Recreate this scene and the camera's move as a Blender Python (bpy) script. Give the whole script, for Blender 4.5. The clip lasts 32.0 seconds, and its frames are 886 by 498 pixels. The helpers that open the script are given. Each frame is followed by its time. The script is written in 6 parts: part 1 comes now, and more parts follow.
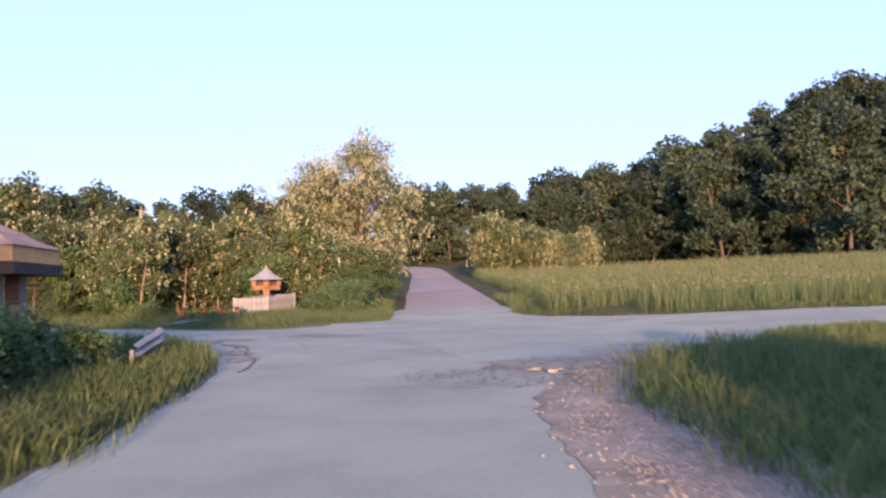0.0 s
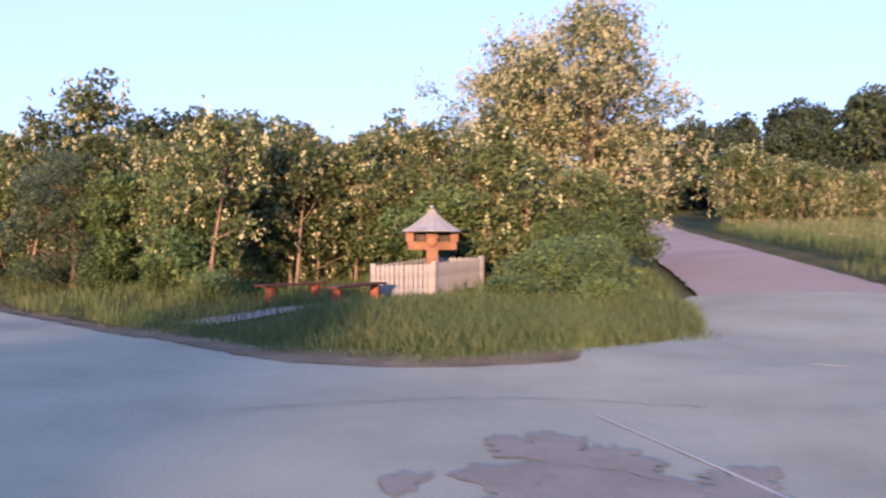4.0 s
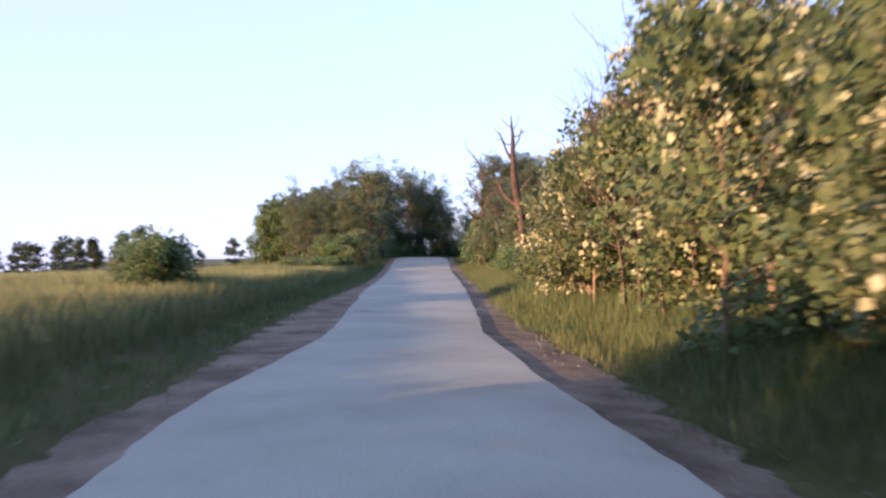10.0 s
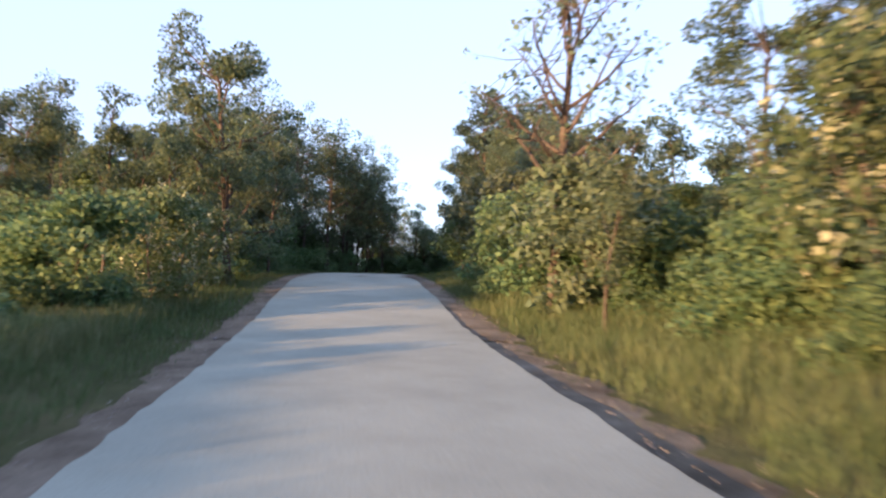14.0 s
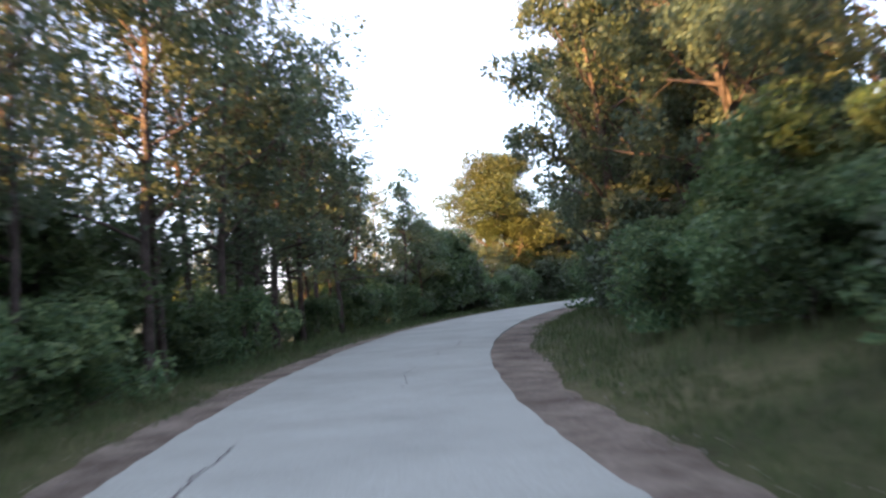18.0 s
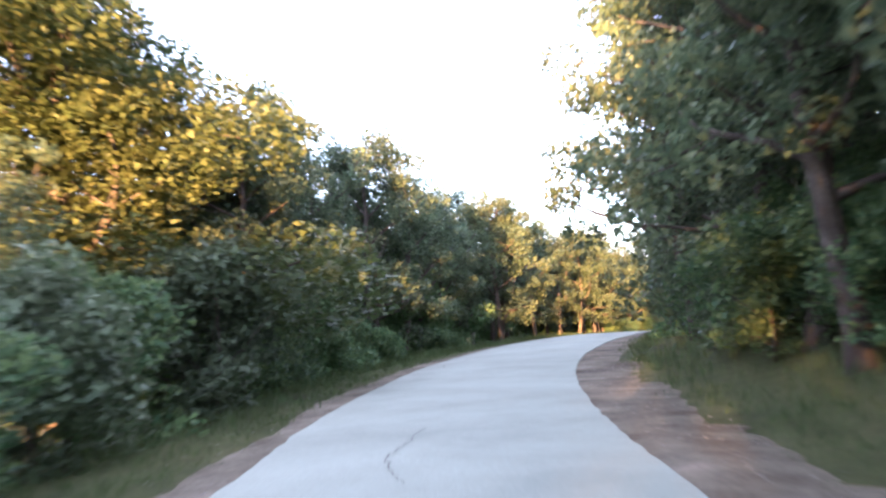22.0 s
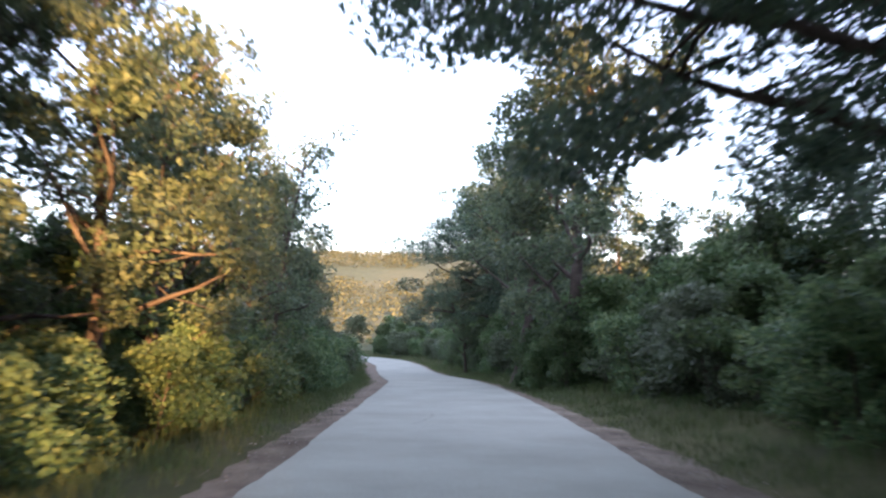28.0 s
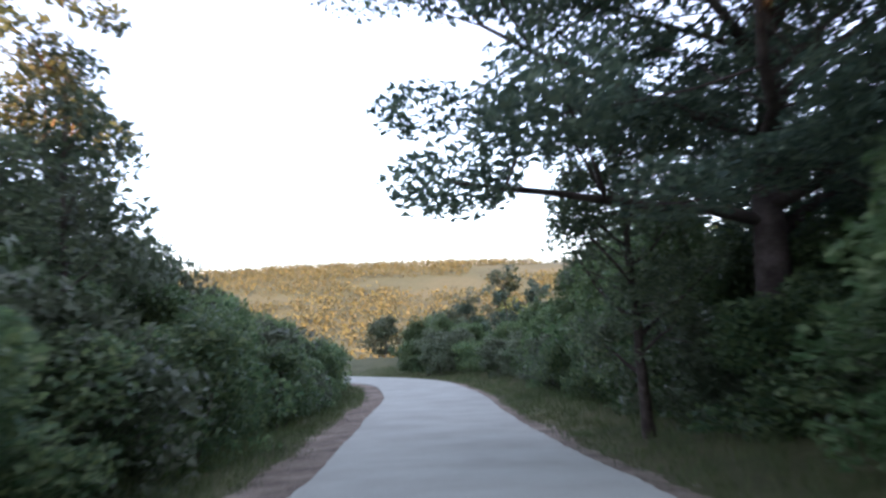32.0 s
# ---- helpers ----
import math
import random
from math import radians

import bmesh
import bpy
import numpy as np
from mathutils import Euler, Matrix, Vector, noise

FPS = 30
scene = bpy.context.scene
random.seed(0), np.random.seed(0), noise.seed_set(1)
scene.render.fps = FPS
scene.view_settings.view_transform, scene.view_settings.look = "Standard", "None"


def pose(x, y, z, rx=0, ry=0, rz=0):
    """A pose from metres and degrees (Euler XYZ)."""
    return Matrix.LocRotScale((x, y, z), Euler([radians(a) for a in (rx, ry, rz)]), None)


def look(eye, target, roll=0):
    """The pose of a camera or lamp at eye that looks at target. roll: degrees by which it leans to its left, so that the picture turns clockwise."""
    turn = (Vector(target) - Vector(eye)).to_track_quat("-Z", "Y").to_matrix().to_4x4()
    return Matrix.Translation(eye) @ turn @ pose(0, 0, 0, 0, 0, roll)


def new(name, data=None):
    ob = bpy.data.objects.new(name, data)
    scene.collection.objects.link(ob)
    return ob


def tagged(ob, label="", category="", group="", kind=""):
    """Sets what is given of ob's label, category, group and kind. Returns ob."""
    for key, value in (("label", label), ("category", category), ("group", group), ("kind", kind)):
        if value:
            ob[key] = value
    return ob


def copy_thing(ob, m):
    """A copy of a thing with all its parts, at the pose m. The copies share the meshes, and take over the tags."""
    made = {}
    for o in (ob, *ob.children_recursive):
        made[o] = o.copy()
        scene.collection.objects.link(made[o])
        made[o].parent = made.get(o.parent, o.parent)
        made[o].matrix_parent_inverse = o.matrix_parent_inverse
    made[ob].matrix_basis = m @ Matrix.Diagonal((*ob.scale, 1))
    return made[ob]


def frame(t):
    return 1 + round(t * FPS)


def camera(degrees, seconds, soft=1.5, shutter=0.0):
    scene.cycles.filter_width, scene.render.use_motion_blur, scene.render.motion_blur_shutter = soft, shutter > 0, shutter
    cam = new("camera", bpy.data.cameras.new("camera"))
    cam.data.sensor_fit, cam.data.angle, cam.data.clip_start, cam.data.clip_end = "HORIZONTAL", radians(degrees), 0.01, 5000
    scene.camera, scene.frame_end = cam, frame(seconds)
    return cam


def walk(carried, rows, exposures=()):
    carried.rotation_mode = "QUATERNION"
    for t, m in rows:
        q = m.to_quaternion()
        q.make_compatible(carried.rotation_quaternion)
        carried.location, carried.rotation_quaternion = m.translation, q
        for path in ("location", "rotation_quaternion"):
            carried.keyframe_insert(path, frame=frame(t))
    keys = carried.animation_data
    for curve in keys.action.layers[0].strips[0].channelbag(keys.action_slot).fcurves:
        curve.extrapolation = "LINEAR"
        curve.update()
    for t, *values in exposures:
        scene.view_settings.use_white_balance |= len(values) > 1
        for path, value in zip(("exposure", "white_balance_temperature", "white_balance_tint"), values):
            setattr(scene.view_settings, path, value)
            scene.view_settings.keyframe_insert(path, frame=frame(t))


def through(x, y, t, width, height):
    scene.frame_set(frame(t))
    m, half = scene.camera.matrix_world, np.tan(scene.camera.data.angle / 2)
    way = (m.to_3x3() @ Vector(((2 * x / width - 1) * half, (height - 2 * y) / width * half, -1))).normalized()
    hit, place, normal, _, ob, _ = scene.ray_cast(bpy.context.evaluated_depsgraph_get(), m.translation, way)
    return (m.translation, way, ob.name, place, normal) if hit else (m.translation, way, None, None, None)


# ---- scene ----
cam = camera(54.8, 32.0, soft=2.3, shutter=0.5)
PATH = [
    (0.0, (0.000, 0.000, 0.930), (0.010, 9.985, 1.470), -1.03),
    (0.5, (-0.097, 2.039, 0.977), (-0.225, 12.019, 1.606), -1.09),
    (1.0, (-0.194, 3.885, 1.023), (-0.582, 13.852, 1.726), -1.01),
    (1.5, (-0.292, 6.317, 1.070), (-1.029, 16.266, 1.761), -0.80),
    (2.0, (-0.582, 8.647, 1.117), (-1.688, 18.573, 1.604), -0.58),
    (2.5, (-0.873, 10.783, 1.163), (-2.310, 20.675, 1.444), -0.38),
    (4.5, (-3.781, 17.579, 1.329), (-6.367, 27.238, 1.321), -0.40),
    (5.0, (-4.848, 19.230, 1.345), (-8.154, 28.665, 1.583), -1.05),
    (5.5, (-6.206, 20.495, 1.350), (-10.456, 29.531, 1.880), -1.02),
    (6.0, (-7.758, 21.856, 1.350), (-13.389, 30.108, 1.793), -0.71),
    (6.5, (-9.506, 23.319, 1.350), (-16.439, 30.519, 1.672), -0.60),
    (7.0, (-11.545, 24.976, 1.352), (-19.026, 31.610, 1.514), -0.77),
    (7.5, (-13.874, 26.730, 1.359), (-21.310, 33.417, 1.435), -0.59),
    (8.0, (-16.785, 28.969, 1.372), (-24.207, 35.666, 1.606), -0.99),
    (8.5, (-19.890, 31.207, 1.390), (-27.243, 37.982, 1.575), -0.92),
    (9.0, (-23.576, 33.736, 1.410), (-31.253, 40.044, 2.535), -1.97),
    (9.5, (-27.264, 36.463, 1.434), (-35.346, 42.347, 1.706), 3.60),
    (10.0, (-30.854, 39.089, 1.467), (-38.581, 45.433, 1.670), -0.06),
    (10.5, (-34.249, 41.521, 1.512), (-41.850, 48.018, 1.442), -1.12),
    (11.0, (-38.131, 44.442, 1.567), (-45.508, 51.193, 1.577), -2.62),
    (11.5, (-41.428, 46.869, 1.625), (-48.562, 53.803, 0.614), 0.61),
    (12.0, (-45.017, 49.592, 1.684), (-51.987, 56.751, 1.272), 0.82),
    (12.5, (-48.994, 52.702, 1.750), (-56.124, 59.707, 2.048), 0.08),
    (13.0, (-52.389, 55.230, 1.836), (-59.449, 62.288, 2.432), 0.16),
    (13.5, (-57.140, 59.110, 1.949), (-64.184, 66.202, 2.232), 0.15),
    (14.0, (-61.407, 62.414, 2.083), (-68.534, 69.419, 2.450), 1.28),
    (14.5, (-65.772, 65.911, 2.228), (-72.982, 72.828, 2.645), 2.42),
    (16.5, (-82.510, 79.450, 3.419), (-89.661, 86.402, 4.146), -2.64),
    (17.0, (-86.516, 82.721, 3.528), (-93.626, 89.724, 4.165), -2.97),
    (17.5, (-89.914, 85.699, 3.616), (-96.842, 92.899, 4.013), -2.88),
    (18.0, (-94.307, 89.644, 3.682), (-100.896, 97.150, 4.178), -4.06),
    (18.5, (-98.081, 93.144, 3.727), (-104.221, 101.025, 4.157), -5.19),
    (19.0, (-101.401, 96.499, 3.757), (-107.090, 104.712, 4.173), -5.49),
    (19.5, (-105.350, 101.057, 3.781), (-110.656, 109.521, 4.239), -5.95),
    (20.0, (-108.927, 105.848, 3.805), (-113.787, 114.562, 4.474), -4.52),
    (20.5, (-111.807, 110.119, 3.829), (-116.127, 119.115, 4.458), -5.01),
    (21.0, (-114.301, 114.318, 3.852), (-118.054, 123.571, 4.402), -4.29),
    (21.5, (-117.119, 120.025, 3.875), (-120.422, 129.440, 4.548), -3.42),
    (22.0, (-119.181, 124.991, 3.894), (-122.143, 134.512, 4.645), -4.01),
    (22.5, (-121.092, 130.562, 3.909), (-123.591, 140.207, 4.763), -4.12),
    (23.0, (-122.546, 135.838, 3.920), (-124.397, 145.615, 4.914), -3.16),
    (23.5, (-123.620, 140.893, 3.929), (-124.740, 150.778, 4.950), -2.39),
    (24.0, (-124.374, 145.346, 3.932), (-124.851, 155.293, 4.847), -1.58),
    (24.5, (-124.857, 151.168, 3.916), (-124.726, 161.130, 4.779), -0.24),
    (25.0, (-125.024, 156.690, 3.874), (-124.418, 166.641, 4.661), 0.62),
    (25.5, (-124.885, 161.915, 3.807), (-123.985, 171.864, 4.255), 1.50),
    (26.0, (-124.595, 167.142, 3.715), (-123.447, 177.051, 4.419), 1.69),
    (26.5, (-124.224, 171.992, 3.591), (-122.797, 181.866, 4.271), 1.28),
    (28.5, (-122.323, 191.026, 2.784), (-121.175, 200.950, 3.237), 0.00),
    (29.0, (-121.748, 195.686, 2.528), (-120.912, 205.651, 2.494), -2.12),
    (29.5, (-121.171, 200.673, 2.255), (-120.335, 210.632, 2.604), -0.32),
    (30.0, (-120.539, 205.508, 1.955), (-119.757, 215.463, 2.495), 0.60),
    (30.5, (-120.022, 210.288, 1.622), (-119.273, 220.253, 2.006), -0.30),
    (31.0, (-119.500, 216.048, 1.264), (-118.668, 226.011, 1.474), -0.82),
    (31.5, (-119.020, 221.453, 0.894), (-118.188, 231.413, 1.208), -1.52),
    (32.0, (-118.588, 226.752, 0.517), (-117.864, 236.699, 1.248), -2.39),
]
walk(cam, [(t, look(eye, target, roll)) for t, eye, target, roll in PATH],
     exposures=[(0.0, 2.0, 4660, 19), (2.0, 1.9, 4600, 19), (5.0, 2.0, 4620, 20), (8.0, 2.12, 4620, 25), (10.0, 2.15, 4780, 20), (12.0, 2.28, 5000, 13), (13.0, 2.3, 4900, 9), (14.5, 2.3, 4850, 10), (17.0, 2.9, 5150, 12), (19.0, 3.95, 5450, 14),
                (20.0, 4.5, 5350, 15), (21.0, 4.3, 5300, 15), (22.0, 4.35, 5300, 15), (23.0, 4.0, 5300, 15), (25.0, 3.4, 5100, 15), (26.0, 3.25, 5150, 15), (29.0, 3.5, 5450, 15), (30.0, 3.5, 5450, 16), (32.0, 3.15, 5400, 16)])

from mathutils.geometry import tessellate_polygon

# ---- world and sun: a very low evening sun behind the starting view ----
SUN_ELEV, SUN_YAW = 5.7, 2.6
world = bpy.data.worlds.new("evening_sky")
scene.world = world
world.use_nodes = True
wn, wl = world.node_tree.nodes, world.node_tree.links
sky = wn.new("ShaderNodeTexSky")
sky.sky_type = "NISHITA"
sky.sun_disc = False
sky.sun_elevation = radians(SUN_ELEV)
sky.sun_rotation = radians(180)
sky.altitude = 150
sky.air_density, sky.dust_density, sky.ozone_density = 1.0, 0.8, 1.3
wn["Background"].inputs["Strength"].default_value = 0.125
haze = wn.new("ShaderNodeMix")
haze.data_type = "RGBA"
haze.inputs[0].default_value = 0.7
haze.inputs[7].default_value = (1.93, 1.74, 2.06, 1)
wl.new(sky.outputs["Color"], haze.inputs[6])
wl.new(haze.outputs[2], wn["Background"].inputs["Color"])
sun_data = bpy.data.lights.new("sun", "SUN")
sun_data.energy, sun_data.angle, sun_data.color = 4.5, radians(0.6), (1.0, 0.48, 0.15)
sun = new("sun", sun_data)
sun.matrix_world = look((0, 0, 60), (-math.sin(radians(SUN_YAW)), math.cos(radians(SUN_YAW)), 60 - math.tan(radians(SUN_ELEV))))


# ---- materials ----
def nodes_of(name, rough=0.8, spec=0.3):
    mat = bpy.data.materials.new(name)
    mat.use_nodes = True
    nt = mat.node_tree
    bsdf = nt.nodes["Principled BSDF"]
    bsdf.inputs["Roughness"].default_value = rough
    bsdf.inputs["Specular IOR Level"].default_value = spec
    return mat, nt, bsdf


def noise_node(nt, scale, detail=4.0, rough=0.6, coords="Object"):
    tc = nt.nodes.new("ShaderNodeTexCoord")
    n = nt.nodes.new("ShaderNodeTexNoise")
    n.inputs["Scale"].default_value = scale
    n.inputs["Detail"].default_value = detail
    n.inputs["Roughness"].default_value = rough
    nt.links.new(tc.outputs[coords], n.inputs["Vector"])
    return n


def ramp_node(nt, source, stops):
    r = nt.nodes.new("ShaderNodeValToRGB")
    while len(r.color_ramp.elements) < len(stops):
        r.color_ramp.elements.new(0.5)
    for el, (pos, col) in zip(r.color_ramp.elements, stops):
        el.position, el.color = pos, (*col, 1)
    nt.links.new(source, r.inputs["Fac"])
    return r


def mix_node(nt, kind, fac, a, b):
    m = nt.nodes.new("ShaderNodeMix")
    m.data_type, m.blend_type = "RGBA", kind
    if isinstance(fac, float):
        m.inputs[0].default_value = fac
    else:
        nt.links.new(fac, m.inputs[0])
    for sock, v in ((6, a), (7, b)):
        if isinstance(v, tuple):
            m.inputs[sock].default_value = (*v, 1)
        else:
            nt.links.new(v, m.inputs[sock])
    return m.outputs[2]


def bump_node(nt, bsdf, height, strength, distance):
    b = nt.nodes.new("ShaderNodeBump")
    b.inputs["Strength"].default_value, b.inputs["Distance"].default_value = strength, distance
    nt.links.new(height, b.inputs["Height"])
    nt.links.new(b.outputs["Normal"], bsdf.inputs["Normal"])


def surface(name, dark, mid, light, big=0.3, fine=12.0, rough=0.85, bump=0.4, depth=0.02, spec=0.3, tint=0.35):
    """A weathered surface: large stains times fine grain, with relief."""
    mat, nt, bsdf = nodes_of(name, rough, spec)
    a, b = noise_node(nt, big, 5), noise_node(nt, fine, 6, 0.7)
    base = ramp_node(nt, a.outputs["Fac"], [(0.3, dark), (0.5, mid), (0.72, light)])
    grain = ramp_node(nt, b.outputs["Fac"], [(0.25, (0.55, 0.55, 0.55)), (0.75, (1.3, 1.3, 1.3))])
    col = mix_node(nt, "MULTIPLY", tint * 2, base.outputs["Color"], grain.outputs["Color"])
    nt.links.new(col, bsdf.inputs["Base Color"])
    bump_node(nt, bsdf, b.outputs["Fac"], bump, depth)
    return mat


def leafy(name, a, b, c, through=0.35, rough=0.5, vary=0.25):
    """Leaves: each leaf its own shade between a, b and c, each plant a little different, light shining through."""
    mat, nt, bsdf = nodes_of(name, rough, 0.25)
    geo = nt.nodes.new("ShaderNodeNewGeometry")
    info = nt.nodes.new("ShaderNodeObjectInfo")
    ramp = ramp_node(nt, geo.outputs["Random Per Island"], [(0.0, a), (0.5, b), (1.0, c)])
    hsv = nt.nodes.new("ShaderNodeHueSaturation")
    mr = nt.nodes.new("ShaderNodeMapRange")
    mr.inputs["To Min"].default_value, mr.inputs["To Max"].default_value = 1 - vary, 1 + vary
    nt.links.new(info.outputs["Random"], mr.inputs["Value"])
    nt.links.new(mr.outputs["Result"], hsv.inputs["Value"])
    patch = noise_node(nt, 0.6, 3)
    hue = nt.nodes.new("ShaderNodeMapRange")
    hue.inputs["From Min"].default_value, hue.inputs["From Max"].default_value = 0.3, 0.7
    hue.inputs["To Min"].default_value, hue.inputs["To Max"].default_value = 0.475, 0.52
    nt.links.new(patch.outputs["Fac"], hue.inputs["Value"])
    nt.links.new(hue.outputs["Result"], hsv.inputs["Hue"])
    nt.links.new(ramp.outputs["Color"], hsv.inputs["Color"])
    nt.links.new(hsv.outputs["Color"], bsdf.inputs["Base Color"])
    tr = nt.nodes.new("ShaderNodeBsdfTranslucent")
    nt.links.new(hsv.outputs["Color"], tr.inputs["Color"])
    mix = nt.nodes.new("ShaderNodeMixShader")
    mix.inputs[0].default_value = through
    nt.links.new(bsdf.outputs[0], mix.inputs[1])
    nt.links.new(tr.outputs[0], mix.inputs[2])
    nt.links.new(mix.outputs[0], nt.nodes["Material Output"].inputs["Surface"])
    return mat


ASPHALT = surface("worn_pale_asphalt", (0.231, 0.246, 0.198), (0.277, 0.295, 0.236), (0.315, 0.334, 0.268), 0.55, 45, 0.92, 0.5, 0.008, 0.15, 0.3)
ASPHALT_OLD = surface("reddish_old_asphalt", (0.22, 0.19, 0.17), (0.27, 0.23, 0.20), (0.30, 0.26, 0.23), 0.3, 40, 0.9, 0.3, 0.006, 0.2, 0.15)
DIRT = surface("roadside_dirt", (0.09, 0.076, 0.053), (0.17, 0.146, 0.104), (0.272, 0.239, 0.178), 1.1, 18, 0.95, 1.0, 0.04, 0.08, 0.45)
GRAVEL = surface("gravel_dirt", (0.165, 0.147, 0.113), (0.26, 0.236, 0.184), (0.36, 0.33, 0.265), 1.6, 22, 0.95, 0.8, 0.03, 0.1, 0.4)
SOIL = surface("grassy_soil", (0.045, 0.05, 0.021), (0.07, 0.076, 0.03), (0.105, 0.1, 0.047), 0.4, 6, 0.95, 0.8, 0.08, 0.1, 0.4)
CRACK = surface("dark_crack", (0.08, 0.072, 0.064), (0.11, 0.1, 0.09), (0.15, 0.135, 0.12), 2, 30, 0.95, 0.3, 0.01, 0.1, 0.3)
SEAM = surface("pale_seam", (0.36, 0.35, 0.32), (0.4, 0.39, 0.355), (0.43, 0.42, 0.385), 2, 40, 0.9, 0.3, 0.006, 0.2, 0.2)
STAIN = surface("damp_patch", (0.18, 0.168, 0.14), (0.215, 0.202, 0.168), (0.255, 0.242, 0.203), 1.5, 25, 0.9, 0.3, 0.01, 0.3, 0.25)
STONE = surface("pale_stone", (0.17, 0.152, 0.13), (0.26, 0.235, 0.205), (0.37, 0.34, 0.305), 6, 40, 0.9, 0.4, 0.01, 0.2, 0.3)
CONCRETE = surface("old_concrete", (0.17, 0.16, 0.145), (0.23, 0.22, 0.2), (0.3, 0.285, 0.26), 1.2, 18, 0.9, 0.4, 0.01, 0.2, 0.25)
BARK = surface("grey_brown_bark", (0.042, 0.034, 0.028), (0.08, 0.066, 0.053), (0.138, 0.117, 0.097), 3, 22, 0.95, 0.9, 0.03, 0.1, 0.4)
BARK_PALE = surface("pale_bark", (0.1, 0.08, 0.062), (0.17, 0.135, 0.105), (0.25, 0.2, 0.16), 3, 20, 0.95, 0.9, 0.03, 0.1, 0.4)
DEAD_WOOD = surface("dead_bare_wood", (0.036, 0.027, 0.023), (0.068, 0.05, 0.043), (0.125, 0.095, 0.082), 2.2, 14, 0.9, 1.0, 0.04, 0.15, 0.45)
WHITE_PAINT = surface("chalky_white_paint", (0.155, 0.16, 0.175), (0.22, 0.225, 0.245), (0.29, 0.295, 0.315), 3, 30, 0.7, 0.2, 0.004, 0.3, 0.12)
# bench red darkened for the seats, which lie in shadow
BENCH_TOP_SHADED = surface("dark_red_shaded_plank", (0.05, 0.022, 0.014), (0.08, 0.035, 0.022), (0.12, 0.055, 0.035), 4, 25, 0.7, 0.3, 0.005, 0.3, 0.25)
RED_WOOD = surface("red_brown_painted_wood", (0.12, 0.035, 0.02), (0.19, 0.055, 0.03), (0.25, 0.08, 0.04), 4, 25, 0.6, 0.3, 0.005, 0.4, 0.25)
SHRINE_WOOD = surface("weathered_orange_wood", (0.105, 0.055, 0.034), (0.165, 0.088, 0.054), (0.23, 0.13, 0.08), 4, 25, 0.75, 0.4, 0.006, 0.3, 0.3)
TIN = surface("dull_tin_sheet", (0.16, 0.17, 0.19), (0.22, 0.23, 0.25), (0.28, 0.29, 0.31), 2.5, 30, 0.55, 0.2, 0.004, 0.5, 0.15)
CLAY = surface("faded_clay_roof", (0.3, 0.17, 0.11), (0.4, 0.25, 0.17), (0.48, 0.32, 0.23), 2.5, 22, 0.9, 0.5, 0.01, 0.2, 0.25)
# the fascia's orange stands for low sun falling on the boards
FASCIA = surface("sunlit_orange_board", (0.42, 0.24, 0.09), (0.52, 0.31, 0.12), (0.58, 0.37, 0.16), 3, 22, 0.75, 0.3, 0.005, 0.3, 0.2)
BRICK = surface("red_brick", (0.28, 0.1, 0.06), (0.36, 0.15, 0.09), (0.44, 0.2, 0.13), 9, 40, 0.9, 0.5, 0.01, 0.2, 0.3)
DARK_WOOD = surface("dark_brown_wood", (0.03, 0.024, 0.02), (0.05, 0.04, 0.033), (0.08, 0.065, 0.05), 4, 25, 0.8, 0.4, 0.006, 0.3, 0.3)
METAL = surface("galvanised_steel", (0.1, 0.11, 0.125), (0.15, 0.162, 0.18), (0.2, 0.212, 0.23), 4, 40, 0.45, 0.2, 0.003, 0.5, 0.12)
CABLE = surface("black_cable", (0.04, 0.04, 0.045), (0.06, 0.06, 0.065), (0.08, 0.08, 0.085), 3, 20, 0.6)

OAK = leafy("oak_leaves", (0.054, 0.08, 0.044), (0.092, 0.126, 0.064), (0.15, 0.182, 0.092), 0.5)
OAK_DARK = leafy("dark_forest_leaves", (0.05, 0.08, 0.055), (0.086, 0.127, 0.079), (0.14, 0.183, 0.105), 0.5)
OAK_YELLOW = leafy("young_yellow_leaves", (0.062, 0.086, 0.025), (0.098, 0.126, 0.04), (0.132, 0.154, 0.055), 0.4)
FAR_LEAF = leafy("distant_forest_leaves", (0.03, 0.05, 0.034), (0.05, 0.076, 0.047), (0.08, 0.106, 0.06), 0.35)
ROBINIA = leafy("robinia_leaves", (0.06, 0.093, 0.037), (0.102, 0.14, 0.054), (0.15, 0.182, 0.082), 0.42)
BLOSSOM = leafy("cream_blossom", (0.25, 0.27, 0.15), (0.33, 0.35, 0.21), (0.42, 0.435, 0.29), 0.3, 0.6, 0.1)
SHRUB = leafy("shrub_leaves", (0.06, 0.111, 0.05), (0.101, 0.162, 0.067), (0.174, 0.235, 0.09), 0.48)
SHRUB_PALE = leafy("silvery_shrub_leaves", (0.062, 0.09, 0.044), (0.1, 0.134, 0.07), (0.148, 0.182, 0.105))
HAZEL = leafy("hazel_leaves", (0.058, 0.104, 0.038), (0.093, 0.15, 0.057), (0.141, 0.195, 0.077), 0.48)
GRASS = leafy("roadside_grass", (0.05, 0.08, 0.026), (0.082, 0.118, 0.04), (0.135, 0.165, 0.07), 0.42, 0.6)
SUN_GRASS = leafy("sunny_bank_grass", (0.055, 0.084, 0.028), (0.094, 0.128, 0.045), (0.15, 0.175, 0.078), 0.42, 0.6)
# grass green brightened to stand for sunlight on the bank
BANK_GRASS = leafy("brightened_bank_grass", (0.082, 0.132, 0.046), (0.136, 0.195, 0.072), (0.205, 0.25, 0.12), 0.55, 0.55)
MEADOW = leafy("meadow_grass", (0.1, 0.135, 0.052), (0.17, 0.205, 0.08), (0.265, 0.28, 0.15), 0.45, 0.6)
